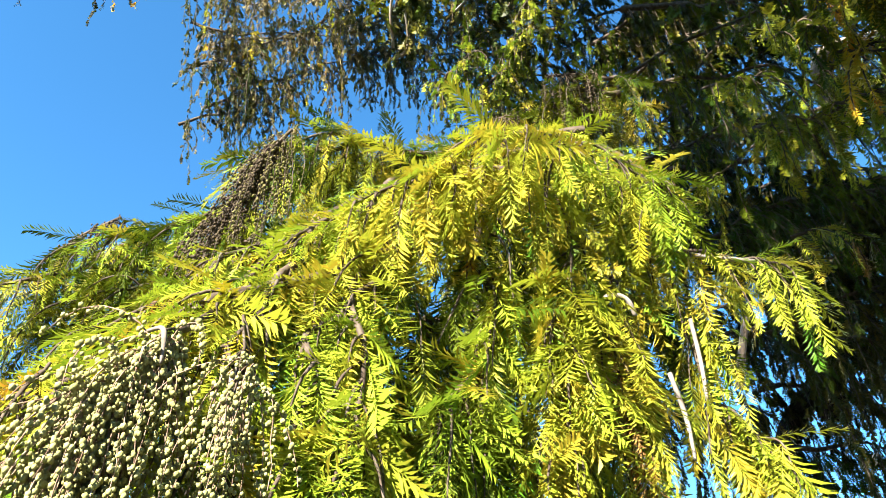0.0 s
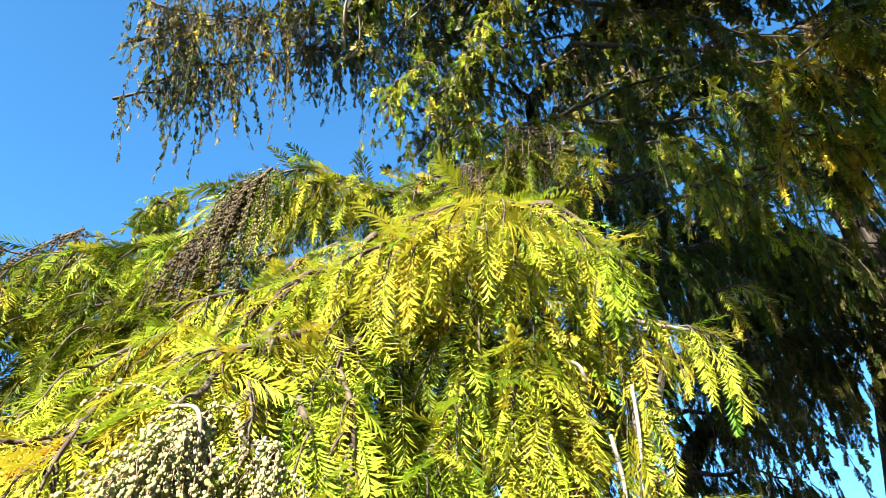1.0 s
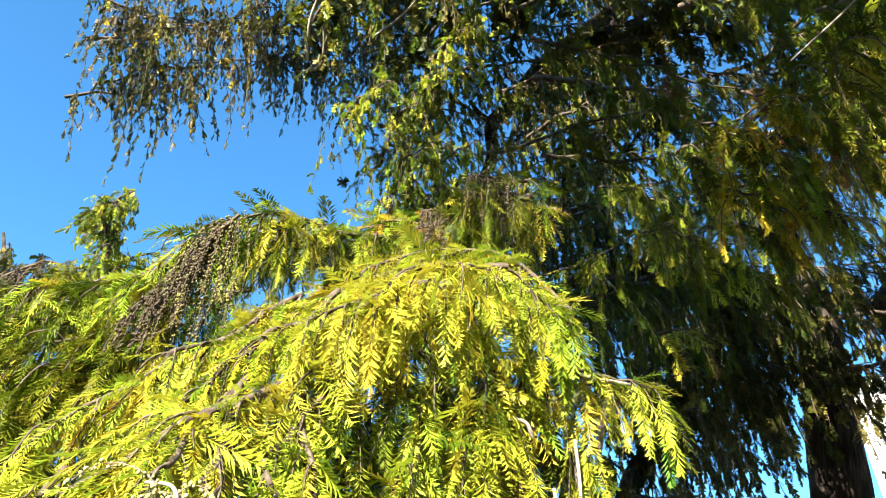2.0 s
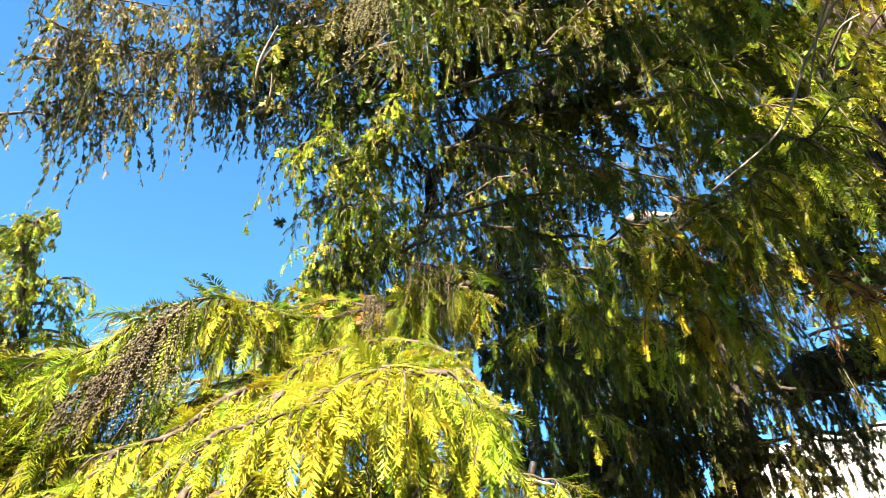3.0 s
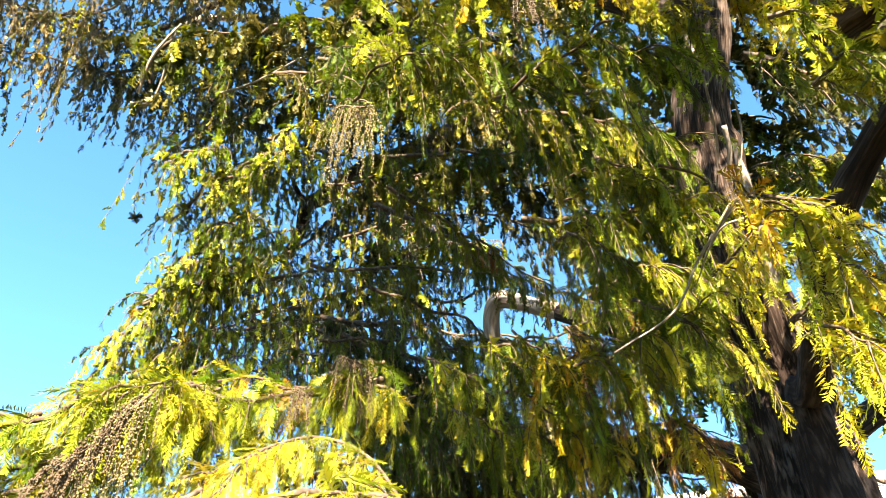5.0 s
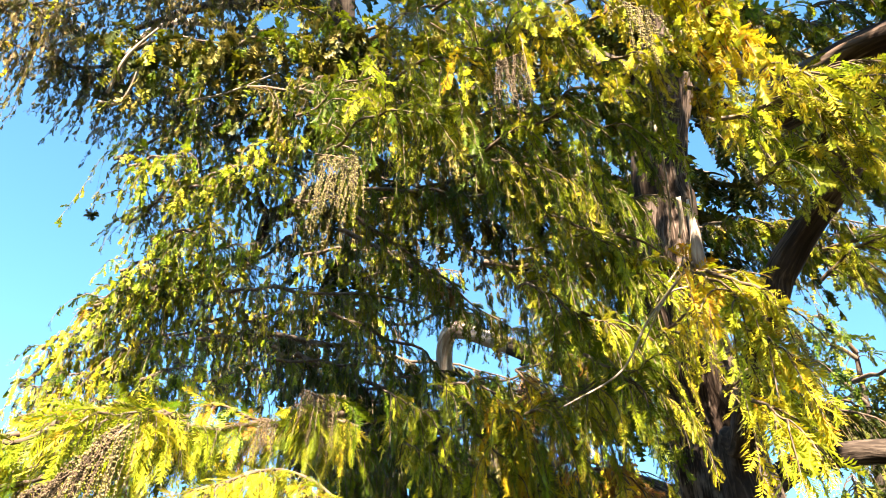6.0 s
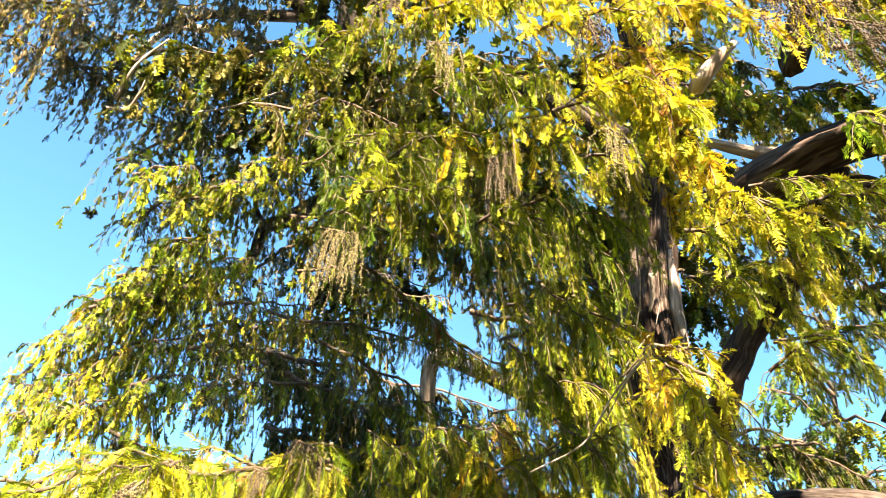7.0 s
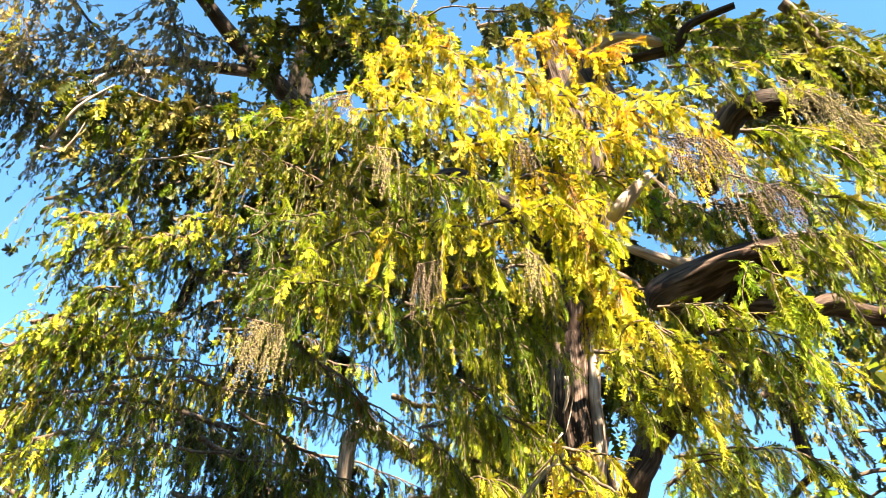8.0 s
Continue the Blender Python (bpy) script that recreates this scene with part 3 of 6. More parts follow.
# the near bough, low over the path
NEAR = dict(lod=0, frond=0.105, gap=0.018, step=0.0135, length=0.17, spread=0.8, toward=(0, -0.6, -0.25), droop=1.5, hang=0.9)
bough(tree, [(0.312, 0.865, 2.37), (0.139, 0.806, 2.369), (-0.011, 0.761, 2.286), (-0.112, 0.672, 2.118), (-0.174, 0.589, 1.989), (-0.258, 0.576, 1.937), (-0.338, 0.572, 1.893), (-0.38, 0.555, 1.855)], "fresh", (0.009, 0.003), singles=0.05, mixed=(("gold", 0.14),), label="arching bough with sunlit yellow-green fronds", **NEAR)
bough(tree, [(-0.047, 0.722, 2.203), (-0.057, 0.622, 2.014), (-0.046, 0.564, 1.895), (-0.029, 0.548, 1.838)], "fresh", (0.005, 0.002), singles=0.06, mixed=(("green", 0.15),), **NEAR)
bough(tree, [(0.057, 0.783, 2.295), (0.063, 0.725, 2.111), (0.051, 0.69, 1.977), (0.016, 0.657, 1.903)], "fresh", (0.005, 0.002), singles=0.06, mixed=(("green", 0.2),), **NEAR)
bough(tree, [(0.146, 0.802, 2.343), (0.173, 0.779, 2.211), (0.15, 0.731, 2.055), (0.123, 0.706, 1.937), (0.1, 0.681, 1.842)], "fresh", (0.005, 0.002), singles=0.06, mixed=(("green", 0.2),), **NEAR)
bough(tree, [(0.39, 0.905, 2.288), (0.277, 0.852, 2.253), (0.216, 0.793, 2.129), (0.222, 0.782, 2.026), (0.158, 0.79, 1.937)], "fresh", (0.004, 0.002), singles=0.06, mixed=(("green", 0.15), ("rust", 0.04)), **NEAR)
bough(tree, [(0.377, 0.892, 2.278), (0.43, 0.91, 2.285), (0.47, 0.915, 2.287), (0.505, 0.92, 2.28)], "fresh", (0.004, 0.002), singles=0.15, mixed=(("green", 0.18), ("rust", 0.06)), **(NEAR | dict(step=0.02, spread=0.2, droop=2.5, length=0.15)))
bough(tree, [(0.319, 0.861, 2.17), (0.337, 0.871, 2.059), (0.359, 0.864, 2.01), (0.39, 0.844, 1.974)], "fresh", (0.004, 0.002), singles=0.1, mixed=(("green", 0.2),), **(NEAR | dict(step=0.016, spread=0.4)))
bough(tree, [(-0.143, 0.629, 2.059), (-0.124, 0.523, 1.907), (-0.109, 0.486, 1.827), (-0.099, 0.467, 1.764)], "fresh", (0.004, 0.002), singles=0.06, mixed=(("gold", 0.2), ("green", 0.15)), **(NEAR | dict(length=0.09, frond=0.075, toward=(-0.4, -0.1, -0.2), step=0.009)))
bough(tree, [(-0.167, 0.572, 1.981), (-0.168, 0.485, 1.895), (-0.175, 0.451, 1.834), (-0.189, 0.441, 1.777)], "fresh", (0.004, 0.002), mixed=(("gold", 0.14),), **(NEAR | dict(length=0.05, frond=0.075, toward=(-0.4, -0.1, -0.2), step=0.009)))
bough(tree, [(-0.279, 0.591, 1.935), (-0.283, 0.549, 1.858), (-0.288, 0.519, 1.792)], "gold", (0.004, 0.002), mixed=(("fresh", 0.4),), **(NEAR | dict(length=0.09, frond=0.075, toward=(-0.4, -0.1, -0.2), step=0.009)))
bough(tree, [(0.098, 0.776, 2.374), (0.203, 0.776, 2.389), (0.279, 0.785, 2.346), (0.315, 0.79, 2.298)], "fresh", (0.004, 0.002), singles=0.15, mixed=(("gold", 0.14),), **(NEAR | dict(step=0.014, spread=0.3, length=0.13, toward=(0, 0, 0), droop=1.6)))
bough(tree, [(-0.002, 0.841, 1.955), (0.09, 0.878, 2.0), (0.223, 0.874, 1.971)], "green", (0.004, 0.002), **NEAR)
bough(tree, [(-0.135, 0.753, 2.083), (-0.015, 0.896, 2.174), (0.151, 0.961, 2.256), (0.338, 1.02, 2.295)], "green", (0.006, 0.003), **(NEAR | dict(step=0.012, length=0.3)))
bough(tree, [(0.191, 0.694, 2.328), (0.093, 0.682, 2.302), (-0.002, 0.663, 2.234), (-0.082, 0.645, 2.165)], "fresh", (0.006, 0.003), mixed=(("gold", 0.14),), **NEAR)

SLOPE = NEAR | dict(length=0.12, frond=0.075, toward=(-0.4, -0.2, -0.1), step=0.010)
bough(tree, [(0.344, 0.845, 2.363), (0.272, 0.892, 2.497), (0.151, 0.936, 2.558), (-0.005, 0.886, 2.419), (-0.125, 0.832, 2.281), (-0.228, 0.777, 2.18)], "fresh", (0.006, 0.003), mixed=(("gold", 0.2),), **SLOPE)
bough(tree, [(-0.108, 0.787, 2.3), (-0.192, 0.743, 2.195), (-0.248, 0.703, 2.113), (-0.296, 0.673, 2.044), (-0.35, 0.652, 1.98), (-0.409, 0.635, 1.928)], "fresh", (0.005, 0.002), mixed=(("gold", 0.2),), **SLOPE)
bough(tree, [(-0.137, 0.644, 2.077), (-0.174, 0.593, 1.982), (-0.22, 0.559, 1.917), (-0.272, 0.546, 1.88)], "gold", (0.005, 0.002), mixed=(("fresh", 0.5),), **(SLOPE | dict(length=0.08)))
bough(tree, [(-0.072, 0.675, 2.092), (-0.087, 0.59, 1.957), (-0.08, 0.538, 1.859), (-0.063, 0.523, 1.796)], "fresh", (0.005, 0.002), singles=0.06, mixed=(("gold", 0.15),), **(NEAR | dict(length=0.11)))
bough(tree, [(-0.003, 0.761, 2.089), (-0.02, 0.727, 1.983), (-0.026, 0.717, 1.906)], "fresh", (0.005, 0.002), singles=0.06, mixed=(("green", 0.18),), **(NEAR | dict(length=0.12)))
bough(tree, [(-0.05, 0.705, 2.261), (-0.124, 0.678, 2.16), (-0.184, 0.645, 2.072), (-0.234, 0.62, 1.999)], "fresh", (0.005, 0.002), mixed=(("gold", 0.2),), **SLOPE)

bough(tree, [(-0.235, 0.471, 1.869), (-0.236, 0.463, 1.832), (-0.232, 0.454, 1.799), (-0.227, 0.441, 1.774)], "gold", (0.0014, 0.0006), mixed=(("fresh", 0.5),), **(SLOPE | dict(length=0.09, step=0.007)))
bough(tree, [(-0.134, 0.533, 1.945), (-0.113, 0.515, 1.885), (-0.105, 0.506, 1.837), (-0.099, 0.5, 1.8)], "fresh", (0.0014, 0.0006), mixed=(("gold", 0.3),), **(NEAR | dict(length=0.08, step=0.009, frond=0.07, toward=(-0.2, -0.2, -0.2))))

# boughs behind it, reaching out against the sky
BACK = dict(lod=0, frond=0.095, gap=0.018, step=0.018, length=0.15, spread=0.7, droop=1.7, hang=0.8)
bough(tree, [(-0.515, 1.196, 2.516), (-0.61, 1.102, 2.479), (-0.649, 0.982, 2.318), (-0.658, 0.89, 2.23), (-0.692, 0.827, 2.167)], "fresh", (0.007, 0.003), mixed=(("green", 0.5),), label="drooping bough against the sky", **BACK)
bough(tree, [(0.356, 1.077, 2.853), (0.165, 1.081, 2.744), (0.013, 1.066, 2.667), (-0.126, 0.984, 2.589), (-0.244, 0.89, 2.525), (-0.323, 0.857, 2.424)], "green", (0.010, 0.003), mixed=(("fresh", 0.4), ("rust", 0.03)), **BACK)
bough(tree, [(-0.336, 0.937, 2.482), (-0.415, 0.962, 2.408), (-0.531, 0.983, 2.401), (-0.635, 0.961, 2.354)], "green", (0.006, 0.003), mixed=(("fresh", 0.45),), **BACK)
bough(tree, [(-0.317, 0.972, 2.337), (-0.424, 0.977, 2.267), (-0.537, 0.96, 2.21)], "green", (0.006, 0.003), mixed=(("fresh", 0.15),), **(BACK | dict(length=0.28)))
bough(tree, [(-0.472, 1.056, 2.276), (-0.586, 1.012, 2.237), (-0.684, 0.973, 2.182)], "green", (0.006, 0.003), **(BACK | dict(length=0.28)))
bough(tree, [(1.569, 1.599, 3.626), (1.277, 1.854, 3.617), (0.982, 1.99, 3.506), (0.603, 2.132, 3.382)], "green", (0.01, 0.004), mixed=(("fresh", 0.5),), **(BACK | dict(lod=1, clump=7, length=0.35, step=0.05, gap=0.0177)))
bough(tree, [(0.359, 1.085, 2.918), (0.26, 1.035, 2.85), (0.182, 1.043, 2.785)], "fresh", (0.006, 0.003), mixed=(("green", 0.5),), **BACK)


bough(tree, [(0.013, 1.066, 2.667), (-0.126, 0.961, 2.586), (-0.214, 0.879, 2.529), (-0.285, 0.87, 2.454)], "green", (0.006, 0.003), mixed=(("fresh", 0.4),), **BACK)
bough(tree, [(-0.004, 1.107, 2.647), (-0.146, 1.022, 2.586), (-0.243, 0.959, 2.517)], "green", (0.005, 0.002), mixed=(("fresh", 0.2),), **BACK)
bough(tree, [(-0.387, 0.997, 2.463), (-0.481, 0.994, 2.417), (-0.57, 0.994, 2.352)], "fresh", (0.006, 0.003), mixed=(("green", 0.5),), **(BACK | dict(length=0.2)))
bough(tree, [(-0.313, 0.979, 2.389), (-0.41, 0.985, 2.329), (-0.502, 0.974, 2.285), (-0.584, 0.959, 2.242)], "green", (0.006, 0.003), mixed=(("fresh", 0.2),), **(BACK | dict(length=0.25)))
bough(tree, [(-0.353, 1.003, 2.26), (-0.441, 1.0, 2.205), (-0.538, 0.98, 2.162)], "green", (0.006, 0.003), **(BACK | dict(length=0.25)))
bough(tree, [(0.159, 1.106, 2.756), (0.029, 1.166, 2.79), (-0.087, 1.157, 2.73)], "fresh", (0.006, 0.003), mixed=(("gold", 0.3), ("rust", 0.08)), **BACK)
bough(tree, [(0.334, 1.025, 2.794), (0.24, 1.003, 2.779), (0.173, 1.053, 2.739)], "green", (0.006, 0.003), mixed=(("fresh", 0.3),), **BACK)
bough(tree, [(-0.058, 1.082, 2.681), (-0.213, 1.081, 2.646), (-0.331, 1.086, 2.565), (-0.433, 1.046, 2.436)], "fresh", (0.006, 0.003), mixed=(("gold", 0.3),), **BACK)
bough(tree, [(0.436, 1.128, 2.872), (0.288, 1.149, 2.859), (0.156, 1.191, 2.784)], "fresh", (0.006, 0.003), mixed=(("green", 0.3),), **BACK)

bough(tree, [(-0.229, 1.067, 2.495), (-0.332, 1.045, 2.413), (-0.413, 1.02, 2.319), (-0.482, 0.982, 2.24)], "green", (0.006, 0.003), mixed=(("fresh", 0.35),), **(BACK | dict(length=0.2)))
bough(tree, [(-0.097, 1.223, 2.628), (-0.217, 1.187, 2.485), (-0.335, 1.125, 2.36)], "green", (0.006, 0.003), mixed=(("fresh", 0.2),), **(BACK | dict(length=0.25)))
bough(tree, [(0.122, 1.28, 2.829), (-0.017, 1.258, 2.721), (-0.156, 1.274, 2.625), (-0.302, 1.274, 2.527)], "fresh", (0.006, 0.003), mixed=(("green", 0.4), ("gold", 0.15)), **(BACK | dict(length=0.2)))
bough(tree, [(0.107, 0.975, 2.548), (-0.03, 0.951, 2.446), (-0.133, 0.949, 2.372)], "fresh", (0.006, 0.003), mixed=(("gold", 0.3),), **(BACK | dict(length=0.12)))

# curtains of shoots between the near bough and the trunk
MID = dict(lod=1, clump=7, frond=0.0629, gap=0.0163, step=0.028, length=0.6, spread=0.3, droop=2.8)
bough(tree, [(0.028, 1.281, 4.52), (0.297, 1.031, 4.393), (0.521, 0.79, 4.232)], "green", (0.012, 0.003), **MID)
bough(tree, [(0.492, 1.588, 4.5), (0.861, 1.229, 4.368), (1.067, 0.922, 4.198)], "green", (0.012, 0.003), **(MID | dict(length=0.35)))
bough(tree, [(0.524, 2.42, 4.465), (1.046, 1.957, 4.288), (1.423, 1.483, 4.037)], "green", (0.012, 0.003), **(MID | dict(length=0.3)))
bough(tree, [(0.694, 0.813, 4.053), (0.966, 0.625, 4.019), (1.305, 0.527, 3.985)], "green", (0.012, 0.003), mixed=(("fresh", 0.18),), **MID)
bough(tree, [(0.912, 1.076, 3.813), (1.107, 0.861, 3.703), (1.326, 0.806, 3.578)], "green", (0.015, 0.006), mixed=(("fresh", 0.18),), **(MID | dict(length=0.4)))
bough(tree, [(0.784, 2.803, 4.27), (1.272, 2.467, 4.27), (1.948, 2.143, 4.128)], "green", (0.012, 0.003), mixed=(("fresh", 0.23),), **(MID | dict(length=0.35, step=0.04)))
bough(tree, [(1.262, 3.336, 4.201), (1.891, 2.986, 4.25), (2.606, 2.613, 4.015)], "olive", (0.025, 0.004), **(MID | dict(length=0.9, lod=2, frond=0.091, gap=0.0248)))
bough(tree, [(1.005, 1.239, 3.19), (1.087, 1.003, 3.189), (1.229, 0.954, 3.1)], "green", (0.007, 0.002), mixed=(("gold", 0.35), ("rust", 0.06)), **(MID | dict(length=0.4)))
bough(tree, [(1.143, 0.764, 3.323), (1.172, 0.572, 3.272), (1.213, 0.413, 3.173)], "fresh", (0.007, 0.002), mixed=(("green", 0.4), ("gold", 0.2)), **(MID | dict(length=0.35)))
bough(tree, [(1.025, 0.302, 3.244), (1.09, 0.216, 3.223), (1.159, 0.137, 3.187)], "gold", (0.008, 0.004), mixed=(("fresh", 0.5),), **(MID | dict(length=0.2, step=0.02)))
bough(tree, [(1.301, 0.998, 2.981), (1.374, 0.917, 2.974), (1.454, 0.885, 2.901)], "rust", (0.006, 0.003), mixed=(("gold", 0.5),), **(MID | dict(length=0.14, step=0.02)))
bough(tree, [(1.04, 3.604, 5.1), (2.027, 3.164, 5.109), (2.847, 2.696, 4.938)], "olive", (0.025, 0.004), **(MID | dict(length=0.75, lod=2, frond=0.091, gap=0.0248)))
bough(tree, [(1.766, 4.488, 5.012), (2.826, 3.903, 5.041), (3.891, 3.184, 4.75)], "olive", (0.025, 0.004), **(MID | dict(length=1.3, lod=2, frond=0.091, gap=0.0248)))
bough(tree, [(0.576, 5.273, 4.946), (2.084, 5.005, 4.775), (3.193, 4.529, 4.57)], "olive", (0.025, 0.004), **(MID | dict(length=1.3, lod=2, frond=0.091, gap=0.0248)))
bough(tree, [(-1.2, 5.904, 4.178), (0.287, 5.969, 4.325), (2.142, 5.616, 4.28)], "olive", (0.025, 0.004), **(MID | dict(length=1.3, lod=2, frond=0.091, gap=0.0248)))
bough(tree, [(0.586, 1.634, 4.372), (1.02, 1.574, 4.165), (1.497, 1.482, 3.986)], "green", (0.012, 0.003), **(MID | dict(length=0.25)))
bough(tree, [(0.767, 2.168, 4.207), (1.219, 1.972, 4.062), (1.611, 1.934, 3.864)], "green", (0.012, 0.003), mixed=(("fresh", 0.13),), **(MID | dict(length=0.3)))
bough(tree, [(1.097, 3.279, 4.751), (1.706, 3.104, 4.664), (2.248, 2.975, 4.439)], "olive", (0.025, 0.004), **(MID | dict(length=0.6, lod=2, frond=0.091, gap=0.0248)))
bough(tree, [(1.163, 0.834, 3.518), (1.257, 0.77, 3.488), (1.361, 0.753, 3.418)], "fresh", (0.01, 0.004), mixed=(("green", 0.5),), **(MID | dict(length=0.35)))
bough(tree, [(0.893, 1.246, 3.096), (1.018, 1.135, 3.117), (1.177, 1.091, 3.029)], "fresh", (0.008, 0.004), mixed=(("green", 0.5), ("rust", 0.1)), **(MID | dict(length=0.25)))

# the crown round the trunk, its sunlight partly painted as golden fronds
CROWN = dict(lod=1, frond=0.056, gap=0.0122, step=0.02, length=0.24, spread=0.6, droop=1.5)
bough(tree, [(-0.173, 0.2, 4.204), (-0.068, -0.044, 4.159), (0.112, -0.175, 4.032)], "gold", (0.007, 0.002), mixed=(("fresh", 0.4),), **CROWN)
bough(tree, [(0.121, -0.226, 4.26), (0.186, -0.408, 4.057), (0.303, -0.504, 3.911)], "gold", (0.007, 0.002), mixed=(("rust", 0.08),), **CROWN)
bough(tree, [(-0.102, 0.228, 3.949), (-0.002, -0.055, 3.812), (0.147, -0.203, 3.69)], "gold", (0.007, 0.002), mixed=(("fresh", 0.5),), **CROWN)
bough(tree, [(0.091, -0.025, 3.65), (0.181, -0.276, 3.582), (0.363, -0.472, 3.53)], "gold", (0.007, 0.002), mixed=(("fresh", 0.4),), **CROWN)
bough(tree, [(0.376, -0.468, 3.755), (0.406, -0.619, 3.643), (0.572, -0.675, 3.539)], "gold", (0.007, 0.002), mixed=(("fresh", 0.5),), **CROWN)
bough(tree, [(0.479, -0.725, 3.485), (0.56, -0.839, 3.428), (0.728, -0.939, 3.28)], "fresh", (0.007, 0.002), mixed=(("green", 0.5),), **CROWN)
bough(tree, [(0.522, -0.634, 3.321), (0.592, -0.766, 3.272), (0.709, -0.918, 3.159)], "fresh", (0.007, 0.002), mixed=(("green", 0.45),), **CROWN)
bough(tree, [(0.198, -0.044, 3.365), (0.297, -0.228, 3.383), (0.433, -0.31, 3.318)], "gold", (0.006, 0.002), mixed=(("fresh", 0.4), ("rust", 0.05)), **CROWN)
bough(tree, [(0.058, 0.628, 3.652), (0.161, 0.281, 3.584), (0.285, 0.007, 3.415)], "green", (0.007, 0.002), mixed=(("fresh", 0.34), ("gold", 0.1)), **(CROWN | dict(length=0.4)))
bough(tree, [(0.004, 0.732, 3.451), (0.041, 0.476, 3.376), (0.186, 0.378, 3.376)], "green", (0.006, 0.002), mixed=(("fresh", 0.16),), **(CROWN | dict(length=0.35)))
bough(tree, [(0.347, 0.504, 3.462), (0.448, 0.24, 3.442), (0.635, 0.092, 3.387)], "green", (0.007, 0.002), mixed=(("fresh", 0.28),), **(CROWN | dict(length=0.4)))
bough(tree, [(0.515, -0.16, 3.05), (0.595, -0.304, 3.03), (0.705, -0.369, 2.95)], "fresh", (0.006, 0.002), mixed=(("green", 0.3),), **CROWN)
bough(tree, [(0.703, -0.388, 3.104), (0.744, -0.49, 3.089), (0.816, -0.583, 3.025)], "fresh", (0.006, 0.002), mixed=(("green", 0.3),), **CROWN)
bough(tree, [(0.62, -0.131, 2.927), (0.65, -0.25, 2.955), (0.725, -0.299, 2.887)], "fresh", (0.006, 0.002), mixed=(("green", 0.3),), **CROWN)
bough(tree, [(1.04, -0.07, 3.047), (1.133, -0.304, 3.03), (1.226, -0.456, 2.939)], "fresh", (0.006, 0.002), mixed=(("green", 0.4),), **CROWN)
bough(tree, [(-0.24, 0.856, 4.208), (-0.183, 0.525, 4.162), (-0.051, 0.249, 3.925)], "green", (0.007, 0.002), mixed=(("fresh", 0.2),), **(CROWN | dict(length=0.3)))
bough(tree, [(0.814, 0.134, 2.983), (0.86, 0.05, 2.898), (0.885, 0.015, 2.802)], "fresh", (0.008, 0.003), mixed=(("gold", 0.3),), **CROWN)
bough(tree, [(0.903, 0.231, 2.721), (0.928, 0.14, 2.754), (0.932, 0.12, 2.666)], "fresh", (0.008, 0.003), mixed=(("gold", 0.3),), **CROWN)
bough(tree, [(0.756, 0.755, 2.86), (0.85, 0.608, 2.911), (0.96, 0.438, 2.937)], "green", (0.006, 0.002), mixed=(("fresh", 0.38),), **(CROWN | dict(length=0.35)))
bough(tree, [(1.04, -0.034, 2.967), (1.052, -0.168, 3.004), (1.141, -0.262, 2.917)], "fresh", (0.006, 0.002), mixed=(("green", 0.2),), **CROWN)
bough(tree, [(0.786, -0.184, 5.632), (1.211, -0.606, 5.487), (1.497, -1.224, 5.306)], "green", (0.025, 0.004), mixed=(("fresh", 0.26),), **(CROWN | dict(length=0.6, step=0.03)))
bough(tree, [(0.827, -1.046, 4.554), (1.1, -1.122, 4.377), (1.312, -1.25, 4.197)], "green", (0.025, 0.004), **(CROWN | dict(length=0.5)))
bough(tree, [(3.11, -0.162, 5.221), (3.174, -0.503, 5.196), (3.365, -0.888, 4.981)], "olive", (0.025, 0.004), **(MID | dict(length=1.2, lod=2, frond=0.091, gap=0.0248, step=0.06)))
bough(tree, [(2.06, 0.115, 6.059), (2.715, -0.173, 5.615), (3.078, -0.88, 5.316)], "olive", (0.025, 0.004), **(MID | dict(length=1.0, lod=2, frond=0.091, gap=0.0248, step=0.06)))
bough(tree, [(4.904, 1.984, 5.267), (5.174, 1.55, 5.128), (5.52, 1.052, 4.792)], "olive", (0.025, 0.004), **(MID | dict(length=0.9, lod=2, frond=0.091, gap=0.0248)))

FILL = dict(lod=1, clump=6, frond=0.0629, gap=0.0177, step=0.026, length=0.45, spread=0.5, droop=2.0)
bough(tree, [(0.052, 0.684, 4.123), (0.202, 0.387, 4.118), (0.453, 0.14, 4.0)], "green", (0.007, 0.002), mixed=(("fresh", 0.2),), **FILL)
bough(tree, [(0.013, 1.17, 4.165), (0.178, 0.854, 4.217), (0.414, 0.602, 4.153)], "green", (0.007, 0.002), mixed=(("fresh", 0.13),), **FILL)
bough(tree, [(0.674, 0.447, 3.972), (0.714, 0.246, 3.922), (0.897, 0.174, 3.826)], "green", (0.007, 0.002), mixed=(("fresh", 0.38),), **FILL)
bough(tree, [(0.936, 0.918, 3.57), (1.011, 0.678, 3.551), (1.148, 0.459, 3.418)], "green", (0.007, 0.002), mixed=(("fresh", 0.38),), **FILL)
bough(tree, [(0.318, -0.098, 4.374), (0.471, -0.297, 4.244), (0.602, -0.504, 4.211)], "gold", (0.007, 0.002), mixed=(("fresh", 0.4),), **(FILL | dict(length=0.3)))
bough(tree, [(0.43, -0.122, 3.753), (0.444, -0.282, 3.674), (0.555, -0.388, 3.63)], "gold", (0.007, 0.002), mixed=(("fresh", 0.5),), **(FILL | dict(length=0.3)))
bough(tree, [(0.406, 0.064, 3.438), (0.482, -0.053, 3.443), (0.591, -0.136, 3.396)], "fresh", (0.006, 0.002), mixed=(("gold", 0.3), ("green", 0.3)), **(FILL | dict(length=0.3)))
